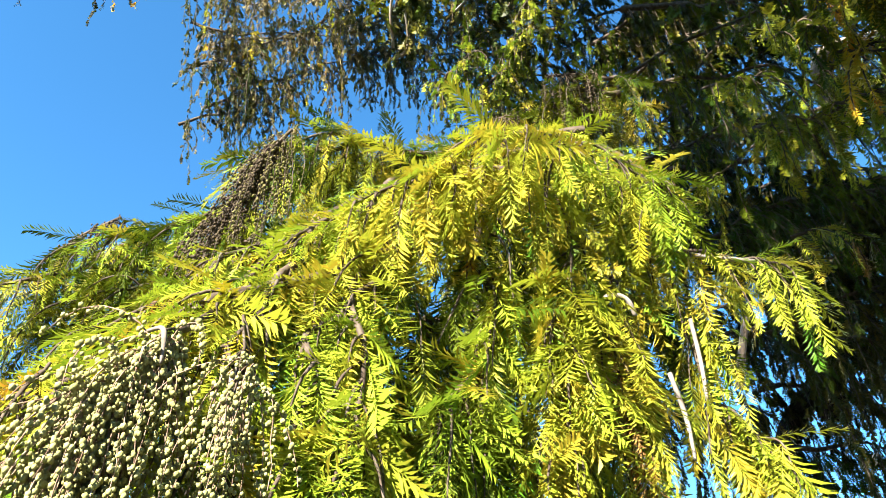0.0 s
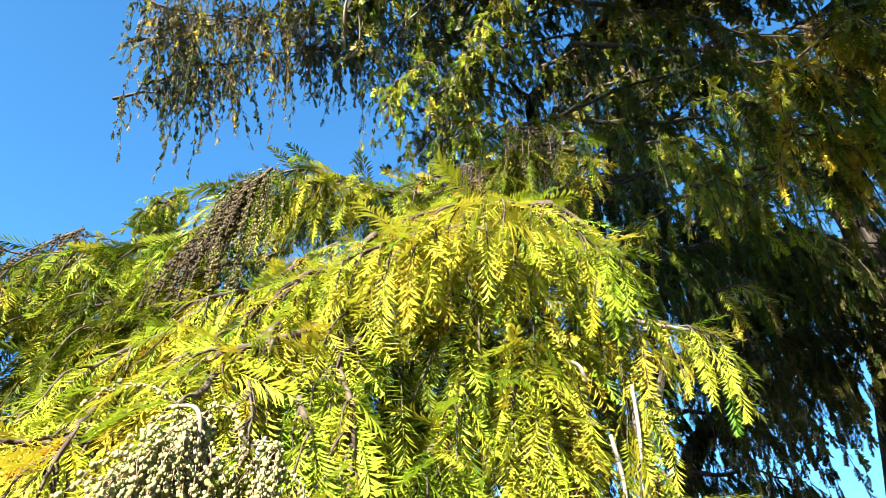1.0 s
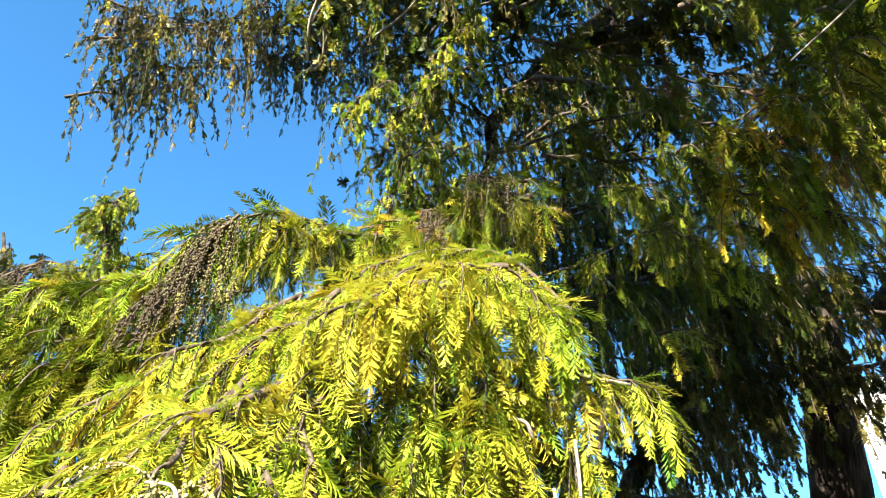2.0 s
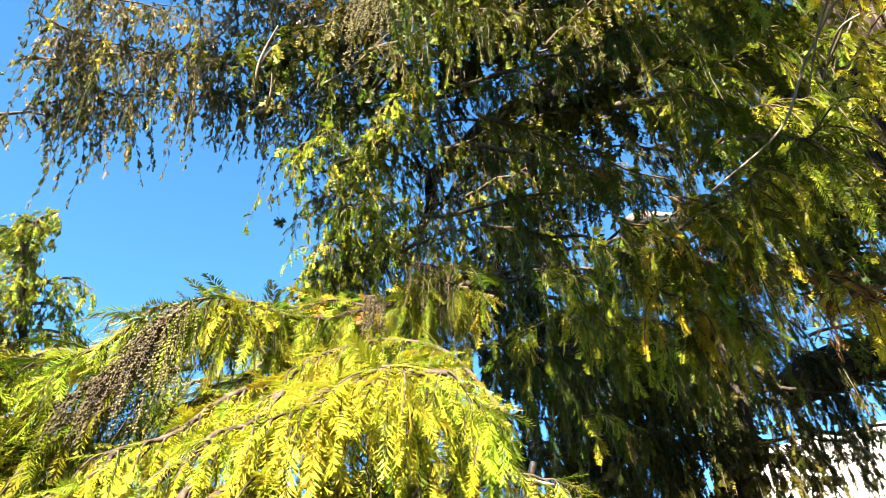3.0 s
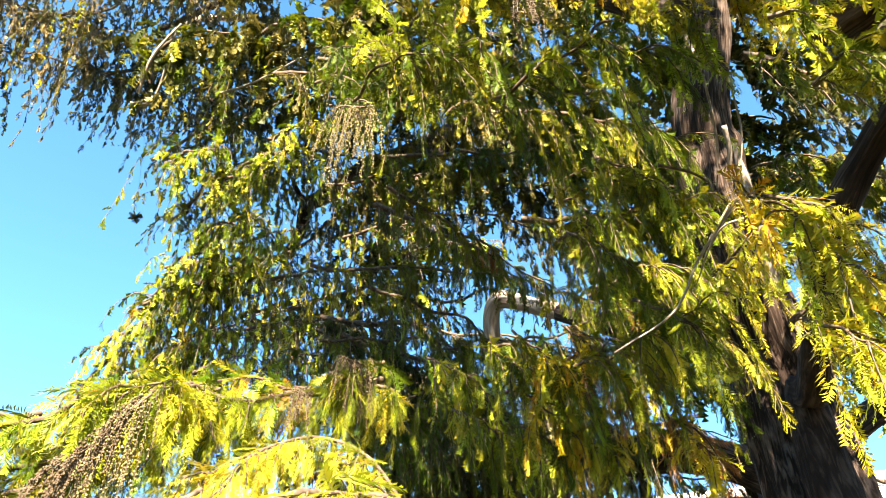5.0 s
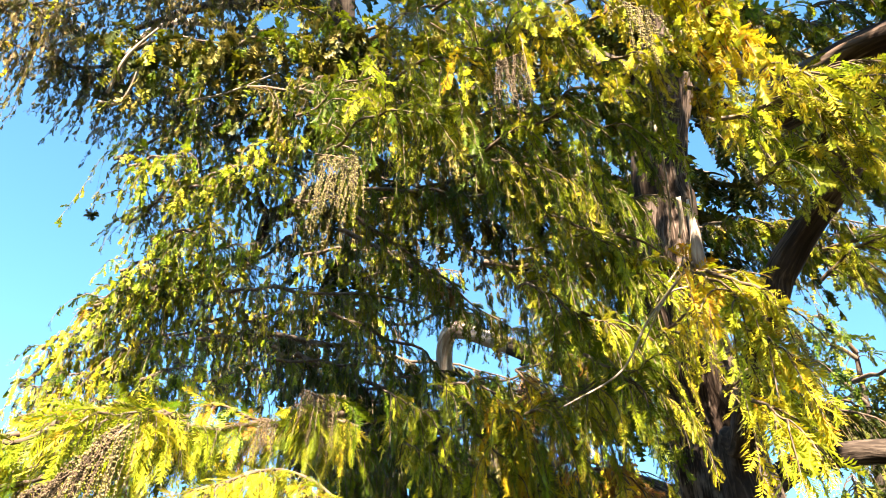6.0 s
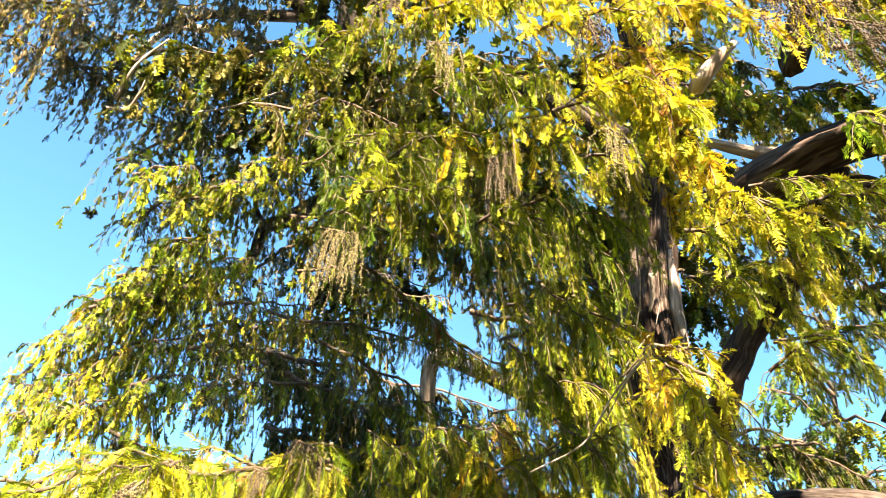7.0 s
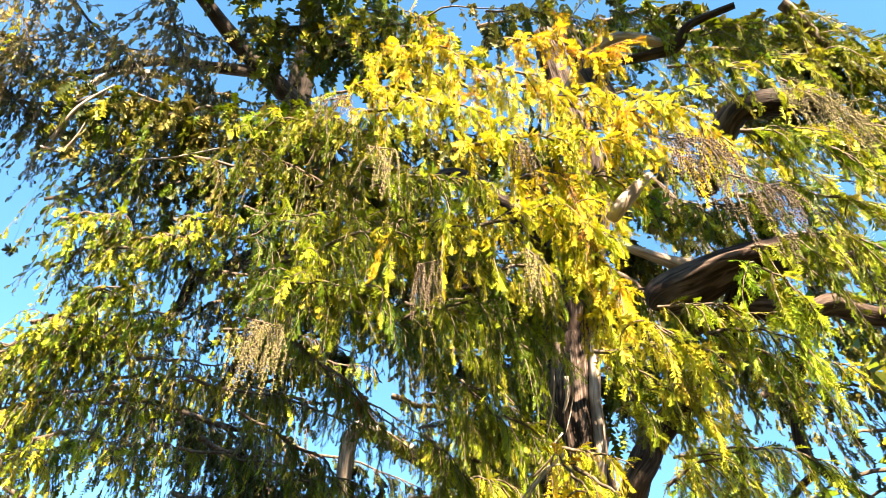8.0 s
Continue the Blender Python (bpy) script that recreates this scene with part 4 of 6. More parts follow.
bough(tree, [(0.967, -0.538, 3.589), (1.031, -0.699, 3.545), (1.156, -0.868, 3.416)], "fresh", (0.007, 0.002), mixed=(("green", 0.6),), **(FILL | dict(length=0.35)))
bough(tree, [(0.683, -0.597, 4.406), (0.822, -0.836, 4.336), (0.957, -1.123, 4.231)], "fresh", (0.007, 0.002), mixed=(("green", 0.5),), **(FILL | dict(length=0.3)))
bough(tree, [(0.874, -0.895, 3.816), (0.921, -1.017, 3.77), (1.034, -1.124, 3.657)], "fresh", (0.007, 0.002), mixed=(("green", 0.45),), **(FILL | dict(length=0.3)))
bough(tree, [(0.062, 0.312, 4.654), (0.186, 0.087, 4.477), (0.363, -0.06, 4.345)], "gold", (0.007, 0.002), mixed=(("fresh", 0.5),), **(FILL | dict(length=0.35)))
bough(tree, [(0.69, 0.58, 3.86), (0.76, 0.46, 3.79), (0.82, 0.40, 3.72)], "green", (0.007, 0.002), mixed=(("fresh", 0.44),), **FILL)
bough(tree, [(0.917, 0.897, 3.721), (0.99, 0.657, 3.688), (1.182, 0.557, 3.588)], "green", (0.007, 0.002), mixed=(("fresh", 0.38),), **FILL)
bough(tree, [(0.963, 0.844, 3.263), (1.005, 0.613, 3.253), (1.142, 0.522, 3.177)], "green", (0.007, 0.002), mixed=(("fresh", 0.44),), **FILL)
bough(tree, [(0.87, 1.244, 3.275), (0.97, 1.032, 3.241), (1.104, 0.827, 3.129)], "green", (0.007, 0.002), mixed=(("fresh", 0.18),), **FILL)
bough(tree, [(1.194, 1.232, 4.362), (1.347, 0.944, 4.3), (1.543, 0.797, 4.101)], "green", (0.007, 0.002), mixed=(("fresh", 0.13),), **FILL)
bough(tree, [(1.32, 1.353, 3.614), (1.404, 1.11, 3.587), (1.58, 0.983, 3.509)], "green", (0.007, 0.002), mixed=(("gold", 0.3), ("rust", 0.05)), **FILL)
bough(tree, [(0.327, 1.299, 4.657), (0.584, 0.973, 4.527), (0.843, 0.731, 4.421)], "green", (0.007, 0.002), mixed=(("gold", 0.15),), **FILL)

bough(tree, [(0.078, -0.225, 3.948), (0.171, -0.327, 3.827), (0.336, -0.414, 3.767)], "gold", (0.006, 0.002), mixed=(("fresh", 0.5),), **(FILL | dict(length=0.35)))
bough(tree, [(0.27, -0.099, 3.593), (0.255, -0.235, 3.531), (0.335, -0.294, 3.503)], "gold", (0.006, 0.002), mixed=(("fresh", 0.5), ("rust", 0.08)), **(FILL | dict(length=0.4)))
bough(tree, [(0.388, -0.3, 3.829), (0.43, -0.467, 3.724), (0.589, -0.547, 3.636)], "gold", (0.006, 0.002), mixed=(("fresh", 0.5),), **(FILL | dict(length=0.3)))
bough(tree, [(0.675, -0.553, 3.699), (0.75, -0.711, 3.658), (0.87, -0.848, 3.561)], "fresh", (0.006, 0.002), mixed=(("green", 0.5),), **(FILL | dict(length=0.35)))
bough(tree, [(0.777, -0.649, 3.368), (0.824, -0.775, 3.331), (0.922, -0.897, 3.227)], "fresh", (0.006, 0.002), mixed=(("green", 0.45),), **(FILL | dict(length=0.35)))
bough(tree, [(0.085, 0.347, 3.826), (0.161, 0.144, 3.779), (0.311, 0.024, 3.762)], "fresh", (0.006, 0.002), mixed=(("green", 0.5),), **(FILL | dict(length=0.3)))
bough(tree, [(0.632, 0.148, 4.139), (0.689, -0.052, 4.049), (0.797, -0.193, 3.9)], "gold", (0.006, 0.002), mixed=(("fresh", 0.5),), **(FILL | dict(length=0.3)))
bough(tree, [(0.474, 0.538, 4.176), (0.561, 0.315, 4.115), (0.713, 0.191, 3.966)], "gold", (0.006, 0.002), mixed=(("green", 0.5),), **(FILL | dict(length=0.25)))
bough(tree, [(1.007, 0.432, 3.06), (0.972, 0.281, 3.04), (1.059, 0.226, 2.972)], "fresh", (0.006, 0.002), mixed=(("gold", 0.3),), **(FILL | dict(length=0.3)))

bough(tree, [(3.108, 3.746, 4.169), (3.384, 3.527, 4.142), (3.769, 3.227, 4.006)], "olive", (0.025, 0.004), **(MID | dict(length=0.9, lod=2, frond=0.091, gap=0.0217, step=0.06)))
bough(tree, [(3.313, 3.615, 4.538), (3.587, 3.389, 4.495), (3.884, 3.167, 4.368)], "olive", (0.025, 0.004), **(MID | dict(length=0.9, lod=2, frond=0.091, gap=0.0217, step=0.07)))

bough(tree, [(1.276, 1.888, 4.439), (1.309, 1.837, 4.463), (1.392, 1.817, 4.422)], "rust", (0.004, 0.001), **(CROWN | dict(length=0.12, step=0.008)))
bough(tree, [(3.25, 1.031, 7.226), (3.823, 0.596, 6.9), (4.417, -0.066, 6.46)], "olive", (0.025, 0.004), **(MID | dict(length=1.1, lod=2, frond=0.105, gap=0.031, step=0.05)))
bough(tree, [(3.765, 1.557, 6.588), (4.221, 1.094, 6.342), (4.719, 0.462, 5.983)], "olive", (0.025, 0.004), **(MID | dict(length=1.1, lod=2, frond=0.105, gap=0.031, step=0.05)))
bough(tree, [(2.141, 5.082, 4.167), (2.565, 4.905, 4.126), (3.055, 4.696, 3.979)], "olive", (0.025, 0.004), **(MID | dict(length=0.9, lod=2, frond=0.098, gap=0.0248, step=0.025)))
bough(tree, [(2.031, 4.925, 3.573), (2.421, 4.744, 3.584), (2.867, 4.541, 3.468)], "green", (0.025, 0.004), **(MID | dict(length=0.9, lod=2, frond=0.098, gap=0.0248, step=0.025)))
bough(tree, [(1.532, 2.906, 3.269), (1.673, 2.824, 3.278), (1.835, 2.773, 3.193)], "olive", (0.008, 0.002), **(FILL | dict(length=0.3)))
bough(tree, [(0.839, 1.494, 2.788), (0.908, 1.453, 2.79), (0.983, 1.441, 2.745)], "fresh", (0.005, 0.002), mixed=(("rust", 0.15), ("green", 0.3)), **(FILL | dict(length=0.2)))

bough(tree, [(3.029, 2.6, 4.304), (3.275, 2.333, 4.273), (3.6, 2.051, 4.083)], "green", (0.012, 0.003), mixed=(("fresh", 0.2),), **(MID | dict(length=0.5, lod=2, frond=0.084, gap=0.0248, step=0.05)))

# boughs added out of view overhead, to keep the sun from the inner boughs
OVER = dict(lod=3, frond=0.31, gap=0.12, step=0.035, length=0.8, spread=1.2, droop=0.8)
for k in range(8):
    u = k / 11
    x, y, z = -2.5 + 1.8 * u, -4.0 + 2.8 * u, 8.0 + 0.25 * (k % 3)
    bough(tree, [(x + 0.7, y - 0.6, z), (x, y, z + 0.15), (x - 0.8, y + 0.7, z)], "green", (0.03, 0.006), **OVER)

# more overhead boughs, added to shade deep foliage and the trunk's foot
for x, y, z in ((-2.1, -2.3, 8.1), (-1.5, -0.9, 8.2), (-1.0, -0.5, 8.4), (-1.0, 0.2, 8.2), (0.2, 1.9, 10.1), (0.9, 2.5, 10.2), (1.6, 2.2, 10.3), (-0.1, 2.6, 10.4), (-0.8, -5.5, 7.9), (-0.2, -6.2, 7.6), (-1.3, -5.0, 7.7)):
    bough(tree, [(x + 0.7, y - 0.6, z), (x, y, z + 0.15), (x - 0.8, y + 0.7, z)], "green", (0.03, 0.006), **OVER)

for axis, long in (
    ([(0.826, 2.365, 5.062), (1.429, 2.241, 4.953), (2.036, 2.151, 4.695)], 0.3),
    ([(0.173, 3.519, 7.565), (0.935, 2.91, 7.589), (1.76, 2.484, 7.343)], 1.0),
    ([(1.068, 4.164, 7.19), (1.853, 3.485, 7.196), (2.752, 2.92, 6.872)], 0.9),
    ([(1.952, 2.612, 7.201), (2.491, 2.093, 7.088), (3.089, 1.687, 6.655)], 0.9),
    ([(2.093, 0.986, 7.322), (2.407, 0.303, 7.087), (2.857, -0.142, 6.632)], 0.8),
    ([(3.052, 0.871, 6.543), (3.241, 0.313, 6.275), (3.716, -0.239, 5.919)], 0.7),
    ([(3.589, 1.429, 6.156), (3.856, 0.741, 5.868), (4.264, 0.195, 5.543)], 0.6),
    ([(1.214, 5.17, 6.337), (1.686, 4.648, 6.429), (2.323, 4.134, 6.318)], 0.6),
    ([(0.84, 3.626, 8.12), (1.366, 2.936, 8.162), (2.086, 2.335, 7.974)], 1.0),
    ([(2.607, 2.92, 6.877), (3.03, 2.406, 6.925), (3.611, 1.952, 6.733)], 1.0),
    ([(1.538, 2.64, 6.914), (1.956, 2.045, 7.076), (2.533, 1.576, 6.986)], 0.6),
):
    bough(tree, axis, "green", (0.02, 0.004), mixed=(("olive", 0.4),), **(MID | dict(length=long, lod=2, frond=0.105, gap=0.031, step=0.028)))

bough(tree, [(0.78, -0.25, 3.36), (0.85, -0.40, 3.33), (0.95, -0.52, 3.26)], "fresh", (0.006, 0.002), mixed=(("green", 0.5),), **(FILL | dict(length=0.28)))
bough(tree, [(0.95, -0.25, 3.30), (1.05, -0.45, 3.25), (1.15, -0.62, 3.16)], "fresh", (0.006, 0.002), mixed=(("green", 0.5),), **(FILL | dict(length=0.28)))

# unseen bough added overhead to shade the trunk
bough(tree, [(0.7, -1.8, 8.0), (0.1, -2.7, 8.2), (-0.5, -3.7, 8.0)], "green", (0.03, 0.006), **(OVER | dict(step=0.05)))
bough(tree, [(1.982, 2.064, 4.663), (2.148, 1.774, 4.439), (2.356, 1.397, 4.19)], "green", (0.008, 0.003), mixed=(("fresh", 0.33),), **(FILL | dict(length=0.45, frond=0.074, gap=0.0204, step=0.022)))
bough(tree, [(1.315, 2.404, 4.159), (1.542, 2.125, 4.135), (1.867, 1.851, 3.963)], "green", (0.008, 0.003), mixed=(("fresh", 0.33),), **(FILL | dict(length=0.5, frond=0.074, gap=0.0204, step=0.03)))

bough(tree, [(4.141, 4.17, 5.02), (4.58, 3.766, 4.939), (5.193, 3.161, 4.67)], "olive", (0.025, 0.004), **(MID | dict(length=0.9, lod=2, frond=0.091, gap=0.0248, step=0.035)))
bough(tree, [(4.595, 4.581, 4.915), (5.112, 4.087, 4.818), (5.599, 3.59, 4.604)], "olive", (0.025, 0.004), **(MID | dict(length=0.9, lod=2, frond=0.091, gap=0.0248, step=0.05)))
bough(tree, [(2.054, 0.451, 5.209), (2.419, 0.251, 4.954), (2.824, -0.159, 4.624)], "olive", (0.025, 0.004), **(MID | dict(length=0.9, lod=2, frond=0.091, gap=0.0248, step=0.05)))
bough(tree, [(3.014, 0.106, 4.638), (3.096, -0.199, 4.612), (3.27, -0.595, 4.425)], "olive", (0.025, 0.004), **(MID | dict(length=0.9, lod=2, frond=0.091, gap=0.0248, step=0.05)))
bough(tree, [(2.69, -0.404, 5.118), (2.784, -0.679, 5.042), (2.929, -0.995, 4.878)], "olive", (0.025, 0.004), **(MID | dict(length=0.9, lod=2, frond=0.091, gap=0.0248, step=0.06)))
bough(tree, [(-0.23, 0.602, 5.035), (-0.092, 0.279, 5.027), (0.167, 0.085, 4.919)], "gold", (0.007, 0.002), mixed=(("fresh", 0.3), ("green", 0.3)), **(FILL | dict(length=0.35)))
bough(tree, [(0.255, -0.048, 5.142), (0.397, -0.267, 5.034), (0.556, -0.447, 4.892)], "gold", (0.007, 0.002), mixed=(("green", 0.4),), **(FILL | dict(length=0.35)))
bough(tree, [(0.625, -0.495, 5.086), (0.948, -0.774, 4.953), (1.097, -1.074, 4.859)], "green", (0.007, 0.002), mixed=(("fresh", 0.2),), **(FILL | dict(length=0.4)))
bough(tree, [(-0.121, 0.49, 4.397), (-0.013, 0.265, 4.36), (0.153, 0.11, 4.258)], "fresh", (0.007, 0.002), mixed=(("gold", 0.5),), **(FILL | dict(length=0.4)))

bough(tree, [(1.108, 0.72, 3.648), (1.19, 0.53, 3.552), (1.297, 0.44, 3.37)], "fresh", (0.006, 0.002), mixed=(("green", 0.5),), **(FILL | dict(length=0.4)))
bough(tree, [(1.245, 0.928, 3.269), (1.314, 0.737, 3.188), (1.394, 0.606, 3.027)], "fresh", (0.006, 0.002), mixed=(("green", 0.5), ("rust", 0.05)), **(FILL | dict(length=0.35)))
bough(tree, [(1.215, 1.047, 3.649), (1.295, 0.861, 3.569), (1.413, 0.754, 3.389)], "green", (0.006, 0.002), mixed=(("fresh", 0.38),), **(FILL | dict(length=0.45)))
bough(tree, [(1.27, 1.593, 3.256), (1.368, 1.374, 3.235), (1.521, 1.287, 3.164)], "green", (0.006, 0.002), mixed=(("fresh", 0.13),), **(FILL | dict(length=0.4)))
bough(tree, [(1.003, 2.668, 3.642), (1.338, 2.439, 3.754), (1.749, 2.234, 3.691)], "green", (0.007, 0.002), **(FILL | dict(length=0.7, step=0.02)))
bough(tree, [(1.593, 3.41, 3.658), (2.116, 3.087, 3.719), (2.813, 2.637, 3.528)], "olive", (0.014, 0.005), **(MID | dict(length=0.9, lod=2, frond=0.091, gap=0.0217, step=0.025)))
bough(tree, [(0.154, 4.424, 3.623), (0.949, 4.286, 3.722), (1.746, 4.113, 3.568)], "olive", (0.014, 0.005), **(MID | dict(length=0.9, lod=2, frond=0.091, gap=0.0217, step=0.025)))

# sprays that hang in front of the trunk
FRONT = dict(lod=1, frond=0.07, gap=0.016, step=0.022, length=0.26, spread=0.6, droop=1.6)
bough(tree, [(0.344, -0.133, 3.578), (0.36, -0.183, 3.445), (0.408, -0.21, 3.332)], "gold", (0.006, 0.002), mixed=(("fresh", 0.45),), **FRONT)
bough(tree, [(0.529, -0.08, 3.583), (0.538, -0.134, 3.449), (0.581, -0.165, 3.331)], "gold", (0.006, 0.002), mixed=(("fresh", 0.45),), **FRONT)
bough(tree, [(0.565, 0.124, 3.616), (0.581, 0.058, 3.483), (0.631, 0.019, 3.363)], "fresh", (0.006, 0.002), mixed=(("green", 0.45),), **FRONT)
bough(tree, [(0.444, -0.213, 3.429), (0.445, -0.258, 3.297), (0.477, -0.284, 3.184)], "gold", (0.006, 0.002), mixed=(("fresh", 0.45),), **FRONT)
bough(tree, [(0.631, -0.077, 3.396), (0.625, -0.133, 3.265), (0.652, -0.166, 3.149)], "fresh", (0.006, 0.002), mixed=(("gold", 0.45),), **FRONT)
bough(tree, [(0.803, 0.167, 3.007), (0.774, 0.091, 2.893), (0.778, 0.042, 2.786)], "fresh", (0.006, 0.002), mixed=(("gold", 0.45),), **FRONT)
bough(tree, [(0.836, 0.128, 2.831), (0.792, 0.053, 2.726), (0.782, 0.003, 2.626)], "fresh", (0.006, 0.002), mixed=(("gold", 0.45),), **FRONT)
bough(tree, [(0.835, 0.574, 2.997), (0.822, 0.475, 2.891), (0.841, 0.407, 2.784)], "green", (0.006, 0.002), mixed=(("fresh", 0.29),), **FRONT)
bough(tree, [(0.819, 0.165, 2.645), (0.766, 0.085, 2.551), (0.747, 0.031, 2.461)], "gold", (0.006, 0.002), mixed=(("fresh", 0.45),), **FRONT)
bough(tree, [(0.727, 0.496, 3.456), (0.741, 0.408, 3.332), (0.788, 0.352, 3.211)], "green", (0.006, 0.002), mixed=(("fresh", 0.29),), **FRONT)
bough(tree, [(0.796, 0.737, 3.376), (0.812, 0.637, 3.258), (0.862, 0.571, 3.139)], "green", (0.006, 0.002), mixed=(("fresh", 0.29),), **FRONT)

bough(tree, [(0.753, 0.996, 3.14), (0.79, 0.921, 3.036), (0.841, 0.888, 2.94)], "green", (0.005, 0.002), mixed=(("gold", 0.45),), **FRONT)
bough(tree, [(0.875, 0.897, 3.146), (0.901, 0.826, 3.039), (0.943, 0.794, 2.942)], "gold", (0.005, 0.002), mixed=(("rust", 0.2),), **FRONT)
bough(tree, [(0.982, 0.878, 3.009), (0.993, 0.803, 2.907), (1.023, 0.768, 2.812)], "green", (0.005, 0.002), mixed=(("gold", 0.45),), **FRONT)
bough(tree, [(0.858, 1.084, 2.989), (0.885, 1.001, 2.891), (0.927, 0.96, 2.797)], "gold", (0.005, 0.002), mixed=(("green", 0.45),), **FRONT)
bough(tree, [(1.074, 0.758, 3.176), (1.084, 0.694, 3.066), (1.115, 0.667, 2.967)], "gold", (0.005, 0.002), mixed=(("green", 0.45),), **FRONT)
bough(tree, [(1.136, 0.793, 2.861), (1.126, 0.719, 2.764), (1.138, 0.683, 2.675)], "rust", (0.005, 0.002), mixed=(("gold", 0.45),), **FRONT)
bough(tree, [(0.685, 1.409, 3.261), (0.728, 1.293, 3.166), (0.785, 1.218, 3.072)], "green", (0.005, 0.002), mixed=(("fresh", 0.45),), **FRONT)
bough(tree, [(0.798, 1.221, 3.227), (0.825, 1.108, 3.127), (0.869, 1.035, 3.031)], "fresh", (0.005, 0.002), mixed=(("green", 0.45),), **FRONT)
bough(tree, [(0.862, 1.022, 3.052), (0.868, 0.912, 2.954), (0.893, 0.841, 2.862)], "green", (0.005, 0.002), mixed=(("fresh", 0.45),), **FRONT)
bough(tree, [(0.774, 1.376, 3.063), (0.802, 1.256, 2.973), (0.846, 1.176, 2.884)], "fresh", (0.005, 0.002), mixed=(("green", 0.45),), **FRONT)
bough(tree, [(0.887, 1.224, 2.972), (0.899, 1.106, 2.882), (0.927, 1.027, 2.794)], "green", (0.005, 0.002), mixed=(("fresh", 0.45),), **FRONT)
bough(tree, [(0.986, 1.054, 2.89), (0.98, 0.94, 2.8), (0.993, 0.864, 2.714)], "fresh", (0.005, 0.002), mixed=(("green", 0.45),), **FRONT)
bough(tree, [(0.587, -0.582, 3.123), (0.594, -0.627, 3.053), (0.61, -0.656, 2.967)], "fresh", (0.005, 0.002), mixed=(("green", 0.4),), **FRONT)
bough(tree, [(0.53, -0.291, 3.096), (0.553, -0.341, 3.021), (0.583, -0.376, 2.927)], "fresh", (0.005, 0.002), mixed=(("green", 0.4),), **FRONT)

# boughs low in the heart of the tree, their shade painted in dark olive
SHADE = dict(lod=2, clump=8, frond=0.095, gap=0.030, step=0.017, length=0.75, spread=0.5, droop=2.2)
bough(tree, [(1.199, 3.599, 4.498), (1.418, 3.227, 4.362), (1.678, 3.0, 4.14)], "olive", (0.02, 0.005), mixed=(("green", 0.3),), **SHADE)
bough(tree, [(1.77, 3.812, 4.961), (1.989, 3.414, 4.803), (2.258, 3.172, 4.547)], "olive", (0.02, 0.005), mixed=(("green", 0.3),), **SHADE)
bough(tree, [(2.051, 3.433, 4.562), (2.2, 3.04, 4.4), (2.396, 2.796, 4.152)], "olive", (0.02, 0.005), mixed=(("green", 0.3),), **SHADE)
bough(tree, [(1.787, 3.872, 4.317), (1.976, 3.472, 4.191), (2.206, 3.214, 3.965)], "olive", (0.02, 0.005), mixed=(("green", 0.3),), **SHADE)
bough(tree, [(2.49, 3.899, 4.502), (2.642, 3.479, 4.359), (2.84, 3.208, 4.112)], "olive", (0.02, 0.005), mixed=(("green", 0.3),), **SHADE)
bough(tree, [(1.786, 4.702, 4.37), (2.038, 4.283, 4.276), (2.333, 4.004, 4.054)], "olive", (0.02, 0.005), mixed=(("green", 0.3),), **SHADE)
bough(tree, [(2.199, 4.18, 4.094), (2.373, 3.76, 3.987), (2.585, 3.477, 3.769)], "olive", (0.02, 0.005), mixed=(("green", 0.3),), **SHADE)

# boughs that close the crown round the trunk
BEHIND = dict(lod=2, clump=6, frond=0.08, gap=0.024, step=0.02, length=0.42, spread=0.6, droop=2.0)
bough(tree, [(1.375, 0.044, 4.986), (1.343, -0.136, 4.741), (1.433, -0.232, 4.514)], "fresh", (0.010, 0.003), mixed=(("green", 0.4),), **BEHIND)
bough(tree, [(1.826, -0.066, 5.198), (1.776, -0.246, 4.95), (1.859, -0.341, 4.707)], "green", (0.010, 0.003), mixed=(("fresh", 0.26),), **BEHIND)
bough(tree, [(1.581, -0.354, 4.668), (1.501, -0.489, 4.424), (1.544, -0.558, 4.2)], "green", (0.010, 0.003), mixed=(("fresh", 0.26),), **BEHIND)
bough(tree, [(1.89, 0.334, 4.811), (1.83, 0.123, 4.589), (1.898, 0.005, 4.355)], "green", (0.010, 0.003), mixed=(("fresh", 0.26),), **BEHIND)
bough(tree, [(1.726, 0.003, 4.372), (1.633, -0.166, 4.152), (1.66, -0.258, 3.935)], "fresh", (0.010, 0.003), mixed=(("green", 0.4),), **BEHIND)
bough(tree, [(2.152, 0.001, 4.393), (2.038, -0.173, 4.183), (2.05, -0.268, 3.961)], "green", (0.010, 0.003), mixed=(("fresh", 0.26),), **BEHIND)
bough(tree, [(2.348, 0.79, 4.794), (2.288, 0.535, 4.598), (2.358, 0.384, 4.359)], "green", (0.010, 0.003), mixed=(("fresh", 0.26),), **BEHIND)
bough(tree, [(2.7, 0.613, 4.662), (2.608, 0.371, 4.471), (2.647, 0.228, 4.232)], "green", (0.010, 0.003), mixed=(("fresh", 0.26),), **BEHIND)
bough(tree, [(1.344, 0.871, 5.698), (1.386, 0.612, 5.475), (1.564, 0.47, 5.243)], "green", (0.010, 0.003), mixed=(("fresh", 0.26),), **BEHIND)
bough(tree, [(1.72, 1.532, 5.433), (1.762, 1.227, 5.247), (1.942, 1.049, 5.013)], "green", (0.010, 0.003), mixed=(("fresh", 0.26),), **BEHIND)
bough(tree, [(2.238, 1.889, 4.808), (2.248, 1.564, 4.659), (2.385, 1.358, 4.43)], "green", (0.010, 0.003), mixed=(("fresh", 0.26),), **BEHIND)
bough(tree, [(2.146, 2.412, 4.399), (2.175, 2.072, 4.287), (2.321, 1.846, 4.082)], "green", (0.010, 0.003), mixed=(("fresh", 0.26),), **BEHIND)
